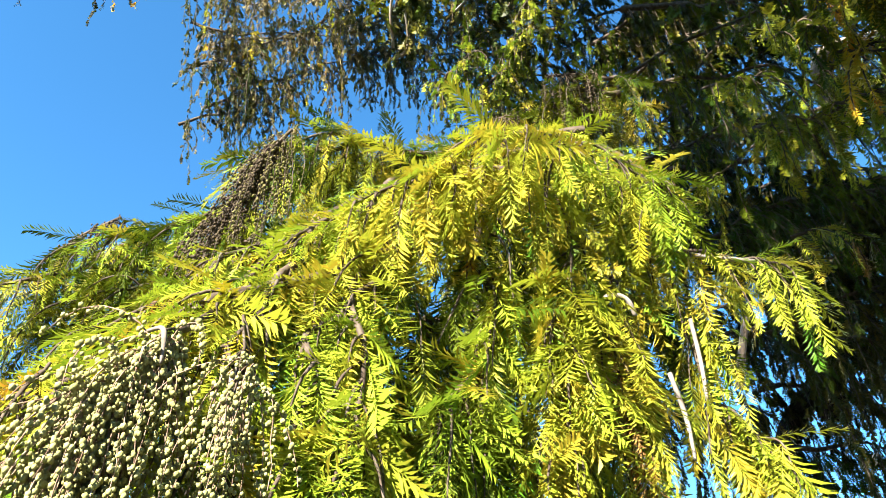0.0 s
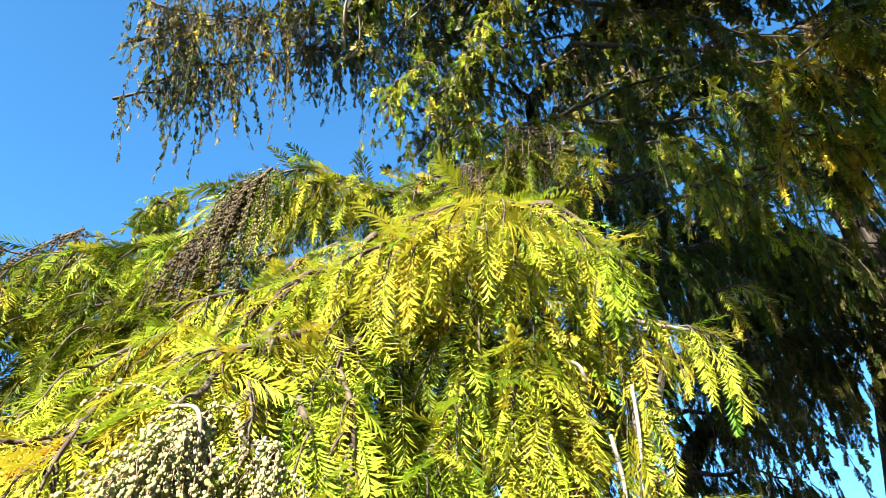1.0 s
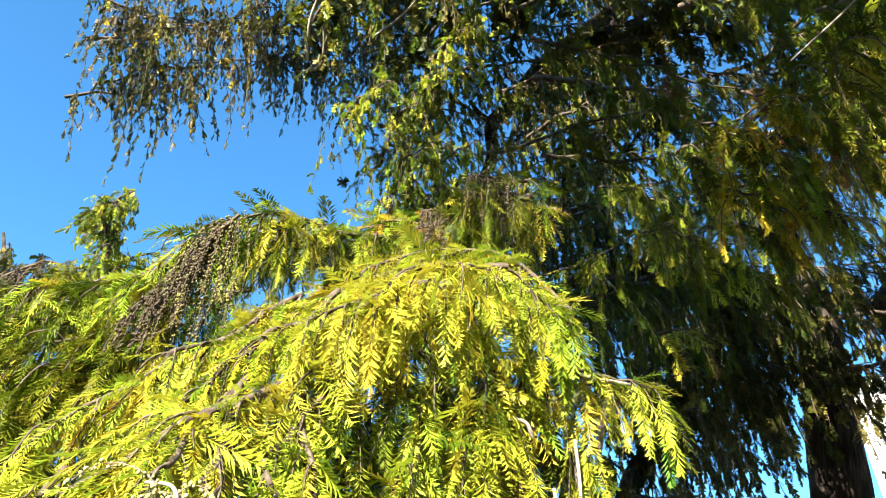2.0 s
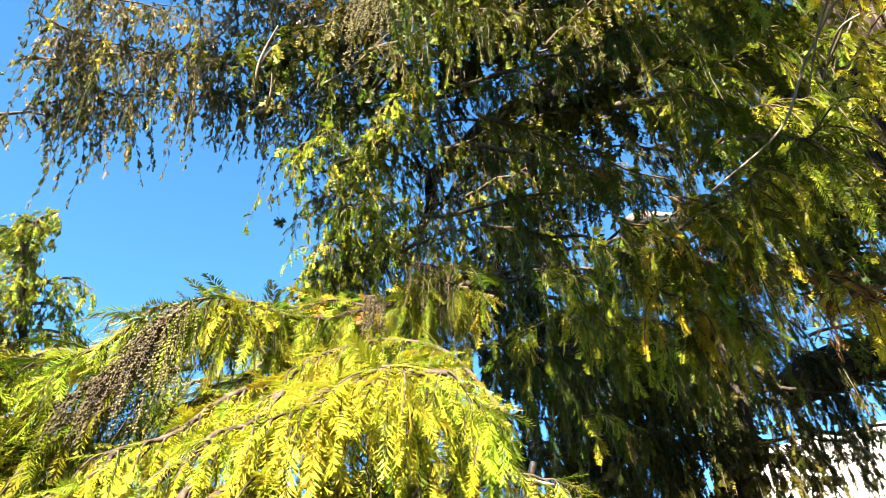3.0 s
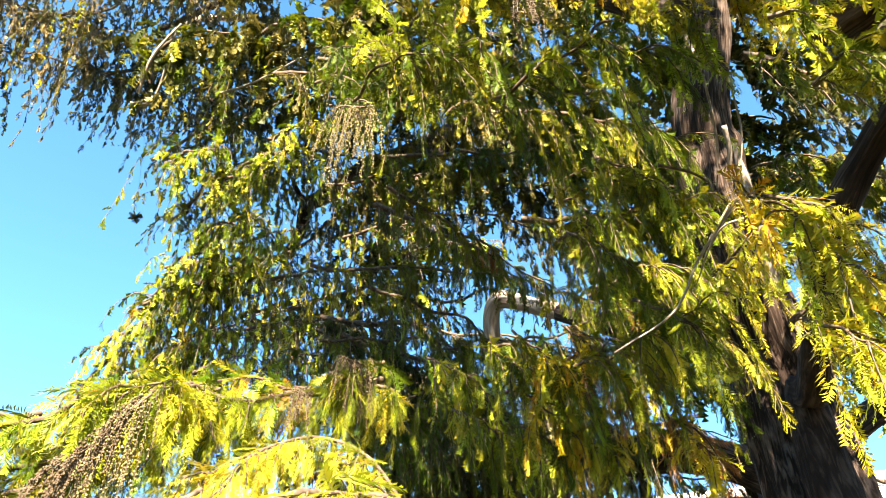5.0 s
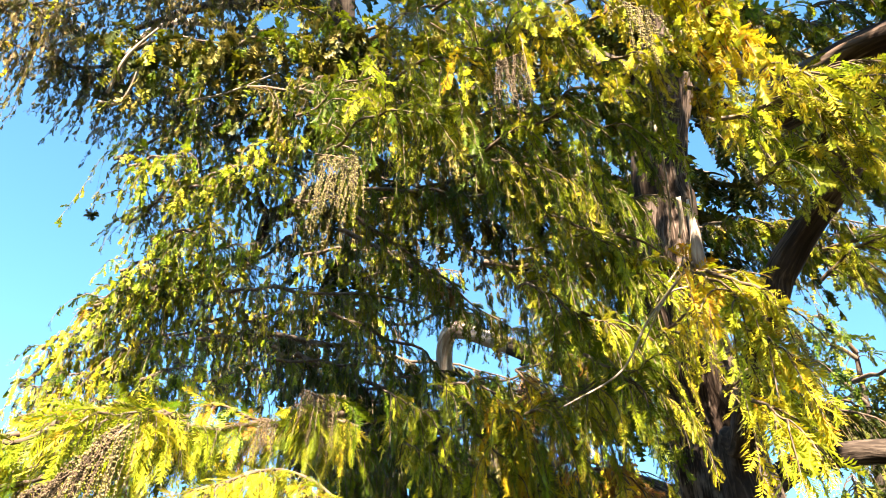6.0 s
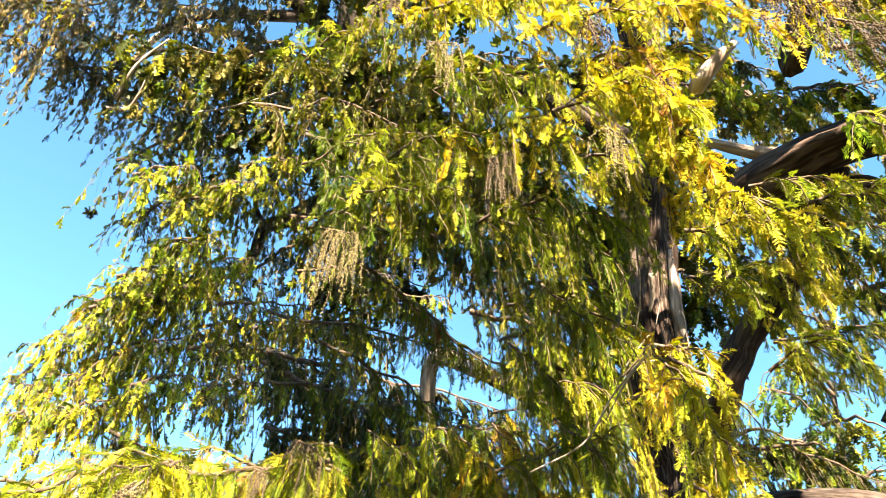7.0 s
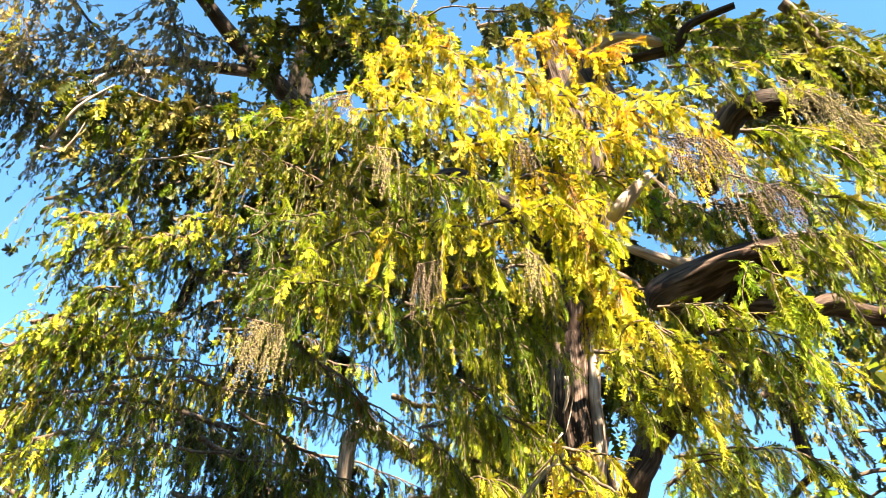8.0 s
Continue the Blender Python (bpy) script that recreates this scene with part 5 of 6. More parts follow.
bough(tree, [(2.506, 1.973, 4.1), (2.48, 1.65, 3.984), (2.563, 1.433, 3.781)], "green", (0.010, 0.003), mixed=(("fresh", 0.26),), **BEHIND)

# bunches of catkins
catkins(tree, [(-0.139, 0.441, 1.865), (-0.143, 0.431, 1.847), (-0.156, 0.422, 1.824), (-0.172, 0.42, 1.795)], "grey", 260, 0.10, spread=0.22, wobble=0.13, near=True, bead=0.0016, gap=0.0029, toward=(-0.12, -0.05, 0.0), label="pale grey-green catkin strings, thickly beaded", stalk=STALK)
catkins(tree, [(-0.085, 0.428, 1.844), (-0.085, 0.427, 1.823)], "grey", 30, 0.09, spread=0.3, wobble=0.12, near=True, bead=0.0014, gap=0.0030, stalk=STALK)
catkins(tree, [(-0.248, 0.808, 2.438), (-0.287, 0.82, 2.349), (-0.33, 0.842, 2.302)], "brown", 70, 0.13, toward=(-0.2, -0.1, 0), label="dark brown catkin strings")
catkins(tree, [(-0.233, 0.796, 2.45), (-0.268, 0.796, 2.389)], "straw", 26, 0.2, bead=0.0023, gap=0.0052)
catkins(tree, [(-0.609, 1.032, 2.477), (-0.656, 1.008, 2.411), (-0.683, 1.001, 2.356)], "brown", 45, 0.10)
catkins(tree, [(-0.085, 0.585, 3.195), (0.005, 0.53, 3.19)], "straw", 34, 0.24)
catkins(tree, [(0.211, -0.601, 3.229), (0.274, -0.687, 3.198)], "brown", 32, 0.26, label="brown catkin strings hanging in a fringe")
catkins(tree, [(0.366, -0.663, 3.191), (0.447, -0.742, 3.133)], "brown", 32, 0.22)
catkins(tree, [(0.378, -0.868, 3.434), (0.51, -0.955, 3.334)], "straw", 50, 0.22)
catkins(tree, [(0.13, -0.23, 3.535), (0.181, -0.25, 3.516)], "brown", 20, 0.14)
catkins(tree, [(0.147, 0.142, 3.292), (0.181, 0.088, 3.305)], "brown", 24, 0.2)
catkins(tree, [(0.213, -0.179, 3.166), (0.251, -0.193, 3.146)], "straw", 20, 0.18)
catkins(tree, [(0.198, 1.003, 2.825), (0.289, 0.99, 2.816)], "brown", 30, 0.15)
catkins(tree, [(0.089, 1.0, 2.695), (0.125, 0.994, 2.698)], "brown", 16, 0.1)
catkins(tree, [(1.003, 1.147, 2.956), (1.074, 1.127, 2.916)], "grey", 30, 0.2)
catkins(tree, [(0.861, 0.023, 2.828), (0.898, 0.024, 2.78)], "straw", 9, 0.2)
catkins(tree, [(-0.099, 0.151, 3.64), (-0.033, 0.096, 3.645)], "straw", 16, 0.26)
catkins(tree, [(-0.222, 0.297, 3.946), (-0.166, 0.22, 3.97)], "brown", 18, 0.16)

# ---------------------------------------------------------------- the tall cypress behind
tall = thing("tall_cypress", "tall cypress with hanging olive foliage and dark limbs", "tree")
limb(tall, "trunk", [[(5.213, 2.672, 6.924)][0][:2] + (-0.1,)] + [(5.121, 2.753, 5.909), (4.849, 2.509, 6.784), (4.172, 2.855, 8.093), (3.179, 3.777, 9.494), (2.057, 4.411, 10.558), (1.312, 4.433, 11.446), (0.79, 3.804, 12.296), (-0.055, 3.165, 13.275), (-1.24, 2.424, 14.341)], (0.5, 0.34, 0.3, 0.25, 0.22, 0.21, 0.2, 0.17, 0.15, 0.08), LIMB, 16, 0.1, 5, 80, "dark leaning trunk", seed=51)
limb(tall, "limb", [(1.294, 4.387, 11.36), (0.513, 4.4, 11.484), (-0.179, 4.339, 11.579), (-0.883, 4.211, 11.658), (-1.867, 4.041, 11.789)], (0.16, 0.14, 0.11, 0.09, 0.06), LIMB, 10, 0.1, 3, 30, seed=52)
limb(tall, "limb", [(0.623, 4.4, 11.469), (0.047, 4.748, 11.221), (-0.496, 5.106, 11.031), (-1.133, 5.762, 10.571)], (0.10, 0.08, 0.06, 0.03), LIMB, 8, 0.1, 3, 24, seed=53)
limb(tall, "limb", [(2.742, 4.209, 9.433), (2.216, 4.678, 9.069), (1.795, 5.016, 8.83), (1.506, 5.288, 8.42), (1.302, 5.431, 8.21), (1.33, 5.593, 7.892), (1.25, 5.889, 7.595)], (0.14, 0.12, 0.11, 0.10, 0.09, 0.07, 0.05), LIMB, 10, 0.1, 3, 34, seed=54)
limb(tall, "limb", [(1.328, 5.413, 8.219), (1.15, 5.382, 8.302), (1.003, 5.295, 8.423)], (0.05, 0.04, 0.02), LIMB, 8, 0.1, 3, 12, seed=55)
limb(tall, "limb", [(-0.009, 5.217, 11.259), (-0.791, 5.625, 10.991), (-1.006, 6.145, 10.619), (-0.919, 6.593, 10.286), (-1.052, 6.681, 10.202)], (0.06, 0.05, 0.05, 0.04, 0.02), PALE, 8, 0.1, 3, 24, seed=56)
limb(tall, "limb", [(2.46, 3.8, 8.807), (2.313, 4.34, 8.22), (2.074, 4.967, 7.486), (2.03, 5.404, 6.698)], (0.10, 0.08, 0.06, 0.03), LIMB, 8, 0.1, 3, 24, seed=57)
limb(tall, "twig", [(-0.885, 4.746, 7.797), (-0.705, 4.629, 7.912), (-0.774, 4.064, 8.309)], (0.02, 0.018, 0.01), PALE, 6, 0.1, 2, 20, seed=93)
limb(tall, "twig", [(-0.859, 4.641, 7.862), (-0.869, 4.314, 8.12), (-0.753, 3.99, 8.357)], (0.018, 0.0162, 0.009), PALE, 6, 0.1, 2, 20, seed=94)
limb(tall, "twig", [(-0.201, 4.15, 7.748), (0.076, 3.924, 7.897), (0.375, 3.44, 7.947)], (0.012, 0.0108, 0.006), BARE, 6, 0.1, 2, 20, seed=95)
FAR = dict(lod=2, clump=9, frond=0.125, gap=0.060, step=0.038, length=1.4, spread=0.5, droop=1.8)
bough(tall, [(-3.929, 6.192, 10.054), (-2.941, 6.292, 10.361), (-1.42, 5.979, 10.441)], "olive", (0.025, 0.004), mixed=(("straw", 0.28), ("gold", 0.06)), **FAR)
bough(tall, [(-3.442, 6.385, 9.428), (-2.331, 6.423, 9.782), (-0.756, 5.951, 9.785)], "olive", (0.025, 0.004), mixed=(("straw", 0.28), ("gold", 0.06)), **(FAR | dict(length=1.45)))
bough(tall, [(-2.355, 4.673, 10.371), (-1.163, 4.975, 10.415), (-0.077, 4.892, 9.938)], "olive", (0.025, 0.004), mixed=(("straw", 0.28), ("gold", 0.06)), **FAR)
bough(tall, [(-1.361, 3.659, 10.513), (-0.408, 4.239, 10.311), (0.69, 4.343, 9.642)], "olive", (0.025, 0.004), mixed=(("straw", 0.28), ("gold", 0.06)), **FAR)
bough(tall, [(-5.243, 4.212, 9.298), (-4.629, 4.727, 9.401), (-4.117, 4.924, 9.57)], "olive", (0.025, 0.004), mixed=(("straw", 0.28), ("gold", 0.06)), **(FAR | dict(length=0.8, step=0.14)))
bough(tall, [(-0.36, 5.327, 9.023), (0.2, 5.079, 9.202), (1.149, 4.799, 9.048)], "green", (0.025, 0.004), mixed=(("olive", 0.4), ("fresh", 0.13)), **(FAR | dict(length=2.4)))
bough(tall, [(0.817, 5.063, 8.658), (1.56, 4.694, 8.537), (2.532, 4.285, 8.254)], "olive", (0.025, 0.004), **(FAR | dict(length=1.8)))
bough(tall, [(0.087, 5.72, 6.711), (0.549, 5.466, 6.961), (1.164, 5.393, 6.923)], "green", (0.025, 0.004), mixed=(("fresh", 0.2),), **(FAR | dict(length=0.8)))
bough(tall, [(-2.543, 6.233, 10.274), (-1.409, 5.581, 10.931), (-0.28, 4.73, 11.02)], "olive", (0.025, 0.004), mixed=(("straw", 0.28), ("gold", 0.06)), **FAR)
bough(tall, [(-1.431, 6.171, 9.837), (-0.352, 5.377, 10.235), (0.434, 4.4, 10.453)], "olive", (0.025, 0.004), mixed=(("straw", 0.28), ("gold", 0.06)), **(FAR | dict(length=1.2, lod=2, frond=0.091, gap=0.0248)))
bough(tall, [(-0.526, 6.08, 8.584), (0.083, 5.368, 9.195), (0.861, 4.056, 9.406)], "green", (0.025, 0.004), mixed=(("olive", 0.4), ("fresh", 0.13)), **(FAR | dict(length=1.8)))
bough(tall, [(-0.089, 6.16, 6.403), (0.39, 5.831, 6.781), (0.965, 5.334, 7.235)], "green", (0.025, 0.004), mixed=(("fresh", 0.26),), **(FAR | dict(length=1.5)))
bough(tall, [(1.013, 5.495, 7.032), (1.516, 4.809, 7.59), (2.272, 4.021, 7.947)], "olive", (0.025, 0.004), **(FAR | dict(length=2.0)))
bough(tall, [(1.753, 4.742, 6.323), (2.305, 4.006, 6.65), (2.698, 3.506, 6.706)], "olive", (0.025, 0.004), **(FAR | dict(length=0.7, step=0.09)))
bough(tall, [(0.626, 2.521, 9.354), (1.126, 1.525, 9.616), (1.753, 0.651, 9.655)], "olive", (0.025, 0.004), **(FAR | dict(length=0.9, lod=2, frond=0.091, gap=0.0248, step=0.12)))
bough(tall, [(0.698, 3.332, 8.82), (1.423, 2.771, 8.513), (2.095, 2.29, 8.299)], "olive", (0.025, 0.004), **(FAR | dict(length=1.6)))
bough(tall, [(1.943, 4.623, 7.698), (2.734, 3.981, 7.596), (3.534, 3.497, 7.203)], "olive", (0.025, 0.004), **(FAR | dict(length=0.6)))

bough(tall, [(-3.876, 5.985, 9.359), (-3.491, 5.992, 9.539), (-2.907, 6.203, 9.486)], "olive", (0.025, 0.004), mixed=(("green", 0.3),), **(FAR | dict(length=1.5)))
bough(tall, [(-4.092, 6.533, 8.831), (-3.361, 6.538, 9.186), (-2.484, 6.543, 9.364)], "olive", (0.025, 0.004), mixed=(("straw", 0.28), ("gold", 0.06)), **(FAR | dict(length=1.1)))
bough(tall, [(-4.062, 5.915, 10.981), (-3.339, 6.085, 11.142), (-2.015, 5.861, 11.274)], "olive", (0.025, 0.004), mixed=(("straw", 0.28), ("gold", 0.06)), **FAR)
bough(tall, [(-3.767, 6.734, 11.035), (-2.417, 6.741, 11.196), (-1.164, 6.416, 11.395)], "olive", (0.025, 0.004), mixed=(("straw", 0.28), ("gold", 0.06)), **FAR)
bough(tall, [(-1.8, 6.156, 10.499), (-0.994, 5.98, 10.245), (-0.092, 5.616, 10.055)], "olive", (0.025, 0.004), mixed=(("straw", 0.28), ("gold", 0.06)), **FAR)
bough(tall, [(-4.005, 5.166, 10.492), (-3.122, 5.596, 10.594), (-1.977, 5.833, 10.775)], "olive", (0.025, 0.004), mixed=(("straw", 0.28), ("gold", 0.06)), **FAR)
bough(tall, [(-3.752, 6.426, 9.064), (-3.32, 6.418, 9.278), (-2.573, 6.451, 9.54)], "olive", (0.025, 0.004), mixed=(("straw", 0.28), ("gold", 0.06)), **(FAR | dict(length=0.7)))
bough(tall, [(-0.416, 5.165, 9.634), (0.339, 4.677, 9.704), (1.296, 4.386, 9.528)], "olive", (0.025, 0.004), **FAR)
bough(tall, [(-0.026, 5.564, 8.041), (0.511, 5.339, 8.21), (1.297, 5.133, 7.991)], "green", (0.025, 0.004), mixed=(("fresh", 0.2), ("olive", 0.3)), **(FAR | dict(length=1.0, step=0.06)))
bough(tall, [(-0.084, 5.94, 7.583), (0.278, 5.514, 7.988), (0.989, 4.952, 8.365)], "green", (0.025, 0.004), mixed=(("fresh", 0.26),), **FAR)
bough(tall, [(-0.051, 6.056, 6.477), (0.314, 5.757, 6.821), (0.857, 5.42, 7.101)], "green", (0.025, 0.004), mixed=(("fresh", 0.26),), **(FAR | dict(length=1.2)))
bough(tall, [(-0.235, 6.222, 5.484), (0.044, 5.966, 5.884), (0.634, 5.685, 6.181)], "green", (0.025, 0.004), mixed=(("fresh", 0.26),), **(FAR | dict(length=0.8)))
bough(tall, [(0.977, 5.979, 6.71), (1.555, 5.604, 6.973), (2.479, 5.145, 7.043)], "olive", (0.025, 0.004), **(FAR | dict(length=1.0)))

bough(tall, [(-0.883, 5.099, 11.74), (-0.013, 4.638, 11.749), (0.826, 4.073, 11.721)], "olive", (0.025, 0.004), **(FAR | dict(length=1.2)))
bough(tall, [(-0.086, 5.132, 10.995), (0.666, 4.659, 10.969), (1.273, 3.895, 11.047)], "olive", (0.025, 0.004), **(FAR | dict(length=1.2)))
bough(tall, [(-2.035, 5.225, 11.813), (-0.993, 4.431, 12.105), (0.002, 3.523, 12.28)], "olive", (0.025, 0.004), mixed=(("straw", 0.28), ("gold", 0.06)), **(FAR | dict(length=0.9)))
bough(tall, [(0.477, 2.831, 10.453), (0.947, 2.492, 10.402), (1.417, 1.766, 10.438)], "olive", (0.025, 0.004), **(FAR | dict(length=0.9)))
bough(tall, [(0.762, 4.049, 9.339), (1.48, 3.681, 9.42), (2.259, 3.488, 9.311)], "olive", (0.025, 0.004), **(FAR | dict(length=1.2)))
bough(tall, [(1.167, 4.852, 9.008), (1.79, 4.515, 9.098), (2.477, 4.359, 8.984)], "olive", (0.025, 0.004), **(FAR | dict(length=0.9)))
bough(tall, [(-3.964, 5.797, 10.115), (-3.184, 6.094, 10.243), (-1.822, 6.252, 10.282)], "olive", (0.025, 0.004), mixed=(("straw", 0.28), ("gold", 0.06)), **(FAR | dict(length=1.5)))
bough(tall, [(-1.914, 6.125, 9.851), (-0.961, 6.163, 9.744), (0.129, 6.031, 9.657)], "olive", (0.025, 0.004), mixed=(("straw", 0.28), ("gold", 0.06)), **(FAR | dict(length=1.2)))

bough(tall, [(0.174, 5.775, 6.213), (0.451, 5.497, 6.539), (0.918, 5.067, 6.934)], "green", (0.025, 0.004), mixed=(("fresh", 0.36),), **(FAR | dict(length=1.1)))
bough(tall, [(0.161, 5.856, 5.711), (0.618, 5.569, 6.043), (1.196, 5.155, 6.406)], "green", (0.025, 0.004), mixed=(("fresh", 0.36),), **(FAR | dict(length=1.1)))
bough(tall, [(0.316, 5.856, 5.259), (0.841, 5.564, 5.591), (1.526, 5.147, 5.91)], "green", (0.025, 0.004), mixed=(("fresh", 0.29),), **(FAR | dict(length=1.0)))
bough(tall, [(-0.599, 5.814, 9.515), (-0.09, 5.387, 9.836), (0.828, 4.705, 9.957)], "olive", (0.025, 0.004), **(FAR | dict(length=1.2)))
bough(tall, [(0.024, 5.965, 7.938), (0.347, 5.484, 8.384), (0.908, 4.969, 8.731)], "green", (0.025, 0.004), mixed=(("olive", 0.4), ("fresh", 0.16)), **(FAR | dict(length=1.2)))

bough(tall, [(1.241, 3.247, 8.777), (1.893, 3.099, 8.69), (2.632, 2.878, 8.536)], "green", (0.025, 0.004), mixed=(("olive", 0.5),), **(FAR | dict(length=1.4)))
bough(tall, [(1.506, 3.966, 8.549), (2.114, 3.614, 8.585), (2.772, 3.428, 8.438)], "olive", (0.025, 0.004), **(FAR | dict(length=1.0)))

# high crown added out of view over the garden, shading most boughs below
TOP = dict(lod=3, frond=0.40, gap=0.14, step=0.05, length=1.0, spread=1.3, droop=0.8)
for k in range(14):
    x, y, z = -5.2 + 0.5 * k, -2.2 + 1.3 * (k % 3), 13.6 + 0.5 * (k % 2)
    bough(tall, [(x + 0.9, y + 0.9, z), (x, y, z + 0.3), (x - 0.8, y - 0.9, z)], "olive", (0.05, 0.01), **TOP)

# curtains that close its middle
bough(tall, [(0.763, 4.258, 5.83), (0.996, 3.843, 5.755), (1.315, 3.516, 5.663)], "green", (0.02, 0.004), mixed=(("fresh", 0.16),), **(FAR | dict(length=0.9, step=0.024, frond=0.1)))
bough(tall, [(1.294, 3.94, 5.675), (1.495, 3.511, 5.578), (1.781, 3.166, 5.461)], "olive", (0.02, 0.004), mixed=(("fresh", 0.25),), **(FAR | dict(length=0.9, step=0.024, frond=0.1)))
bough(tall, [(1.646, 3.485, 5.979), (1.825, 3.046, 5.847), (2.089, 2.69, 5.698)], "green", (0.02, 0.004), mixed=(("fresh", 0.16),), **(FAR | dict(length=0.35, step=0.024, frond=0.1)))
bough(tall, [(1.147, 3.862, 5.184), (1.331, 3.45, 5.097), (1.594, 3.122, 4.991)], "olive", (0.02, 0.004), mixed=(("fresh", 0.25),), **(FAR | dict(length=0.9, step=0.024, frond=0.1)))
bough(tall, [(0.778, 4.697, 5.598), (1.02, 4.283, 5.544), (1.351, 3.957, 5.466)], "olive", (0.02, 0.004), mixed=(("fresh", 0.25),), **(FAR | dict(length=0.9, step=0.024, frond=0.1)))
bough(tall, [(1.256, 3.915, 6.324), (1.481, 3.475, 6.214), (1.796, 3.12, 6.086)], "green", (0.02, 0.004), mixed=(("fresh", 0.16),), **(FAR | dict(length=0.5, step=0.024, frond=0.1)))

# the inner foliage of its crown, its shade painted in dark olive
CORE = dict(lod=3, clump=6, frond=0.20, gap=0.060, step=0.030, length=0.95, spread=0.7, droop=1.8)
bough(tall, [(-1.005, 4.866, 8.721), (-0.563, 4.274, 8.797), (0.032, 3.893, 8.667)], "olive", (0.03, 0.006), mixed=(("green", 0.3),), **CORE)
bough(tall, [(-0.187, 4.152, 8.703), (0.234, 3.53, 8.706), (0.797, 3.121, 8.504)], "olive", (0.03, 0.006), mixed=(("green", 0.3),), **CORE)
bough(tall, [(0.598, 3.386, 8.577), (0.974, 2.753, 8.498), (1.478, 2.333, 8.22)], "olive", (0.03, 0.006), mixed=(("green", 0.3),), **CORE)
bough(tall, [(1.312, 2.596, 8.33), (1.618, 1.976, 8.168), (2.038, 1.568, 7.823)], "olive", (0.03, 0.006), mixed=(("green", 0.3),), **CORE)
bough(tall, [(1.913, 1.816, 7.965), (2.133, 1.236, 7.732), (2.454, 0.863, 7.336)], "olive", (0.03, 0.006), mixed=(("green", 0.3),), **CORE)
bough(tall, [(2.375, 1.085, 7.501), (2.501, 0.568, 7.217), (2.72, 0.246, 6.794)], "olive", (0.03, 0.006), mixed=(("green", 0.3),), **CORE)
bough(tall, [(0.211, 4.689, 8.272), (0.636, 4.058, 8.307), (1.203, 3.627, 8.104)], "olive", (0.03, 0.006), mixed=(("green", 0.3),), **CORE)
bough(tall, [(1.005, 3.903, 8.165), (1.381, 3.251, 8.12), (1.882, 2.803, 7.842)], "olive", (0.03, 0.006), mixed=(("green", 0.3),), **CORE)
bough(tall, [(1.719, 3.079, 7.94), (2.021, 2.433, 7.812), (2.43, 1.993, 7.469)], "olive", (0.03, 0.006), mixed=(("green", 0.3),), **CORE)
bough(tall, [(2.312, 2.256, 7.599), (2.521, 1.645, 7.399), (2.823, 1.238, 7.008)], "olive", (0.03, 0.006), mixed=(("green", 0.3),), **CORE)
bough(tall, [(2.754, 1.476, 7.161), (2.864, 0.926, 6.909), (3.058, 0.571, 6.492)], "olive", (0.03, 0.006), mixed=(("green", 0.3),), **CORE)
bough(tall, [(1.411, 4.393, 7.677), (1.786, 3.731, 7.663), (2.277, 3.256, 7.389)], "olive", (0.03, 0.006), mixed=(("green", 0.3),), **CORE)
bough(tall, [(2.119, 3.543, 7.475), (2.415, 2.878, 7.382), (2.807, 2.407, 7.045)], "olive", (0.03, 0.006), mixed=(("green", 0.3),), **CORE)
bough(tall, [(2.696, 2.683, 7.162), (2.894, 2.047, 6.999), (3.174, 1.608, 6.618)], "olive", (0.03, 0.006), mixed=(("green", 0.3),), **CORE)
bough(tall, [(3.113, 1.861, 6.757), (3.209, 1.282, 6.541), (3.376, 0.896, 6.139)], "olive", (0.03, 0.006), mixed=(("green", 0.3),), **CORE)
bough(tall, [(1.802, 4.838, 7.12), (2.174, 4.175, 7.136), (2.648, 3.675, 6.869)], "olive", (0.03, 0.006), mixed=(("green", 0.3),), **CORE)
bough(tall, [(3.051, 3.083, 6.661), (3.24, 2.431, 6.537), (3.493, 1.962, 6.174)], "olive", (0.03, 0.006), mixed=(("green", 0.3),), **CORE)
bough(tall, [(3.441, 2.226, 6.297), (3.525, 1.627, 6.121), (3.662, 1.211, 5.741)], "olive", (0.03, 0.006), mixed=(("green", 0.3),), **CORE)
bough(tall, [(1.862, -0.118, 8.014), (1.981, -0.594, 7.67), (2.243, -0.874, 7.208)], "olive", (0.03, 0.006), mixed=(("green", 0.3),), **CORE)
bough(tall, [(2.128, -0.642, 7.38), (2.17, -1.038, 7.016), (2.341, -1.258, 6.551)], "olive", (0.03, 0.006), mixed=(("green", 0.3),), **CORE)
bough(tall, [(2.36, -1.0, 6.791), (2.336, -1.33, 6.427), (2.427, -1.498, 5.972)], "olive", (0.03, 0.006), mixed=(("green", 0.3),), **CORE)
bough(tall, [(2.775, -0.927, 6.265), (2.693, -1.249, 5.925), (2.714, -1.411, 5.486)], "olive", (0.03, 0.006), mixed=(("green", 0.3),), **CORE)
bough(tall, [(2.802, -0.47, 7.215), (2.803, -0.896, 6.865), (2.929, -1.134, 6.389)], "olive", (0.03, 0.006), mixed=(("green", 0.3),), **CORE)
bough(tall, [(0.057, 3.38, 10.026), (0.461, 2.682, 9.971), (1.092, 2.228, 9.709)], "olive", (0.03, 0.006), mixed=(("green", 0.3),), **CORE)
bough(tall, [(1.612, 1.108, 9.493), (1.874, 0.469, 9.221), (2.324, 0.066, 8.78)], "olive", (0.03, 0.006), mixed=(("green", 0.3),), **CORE)

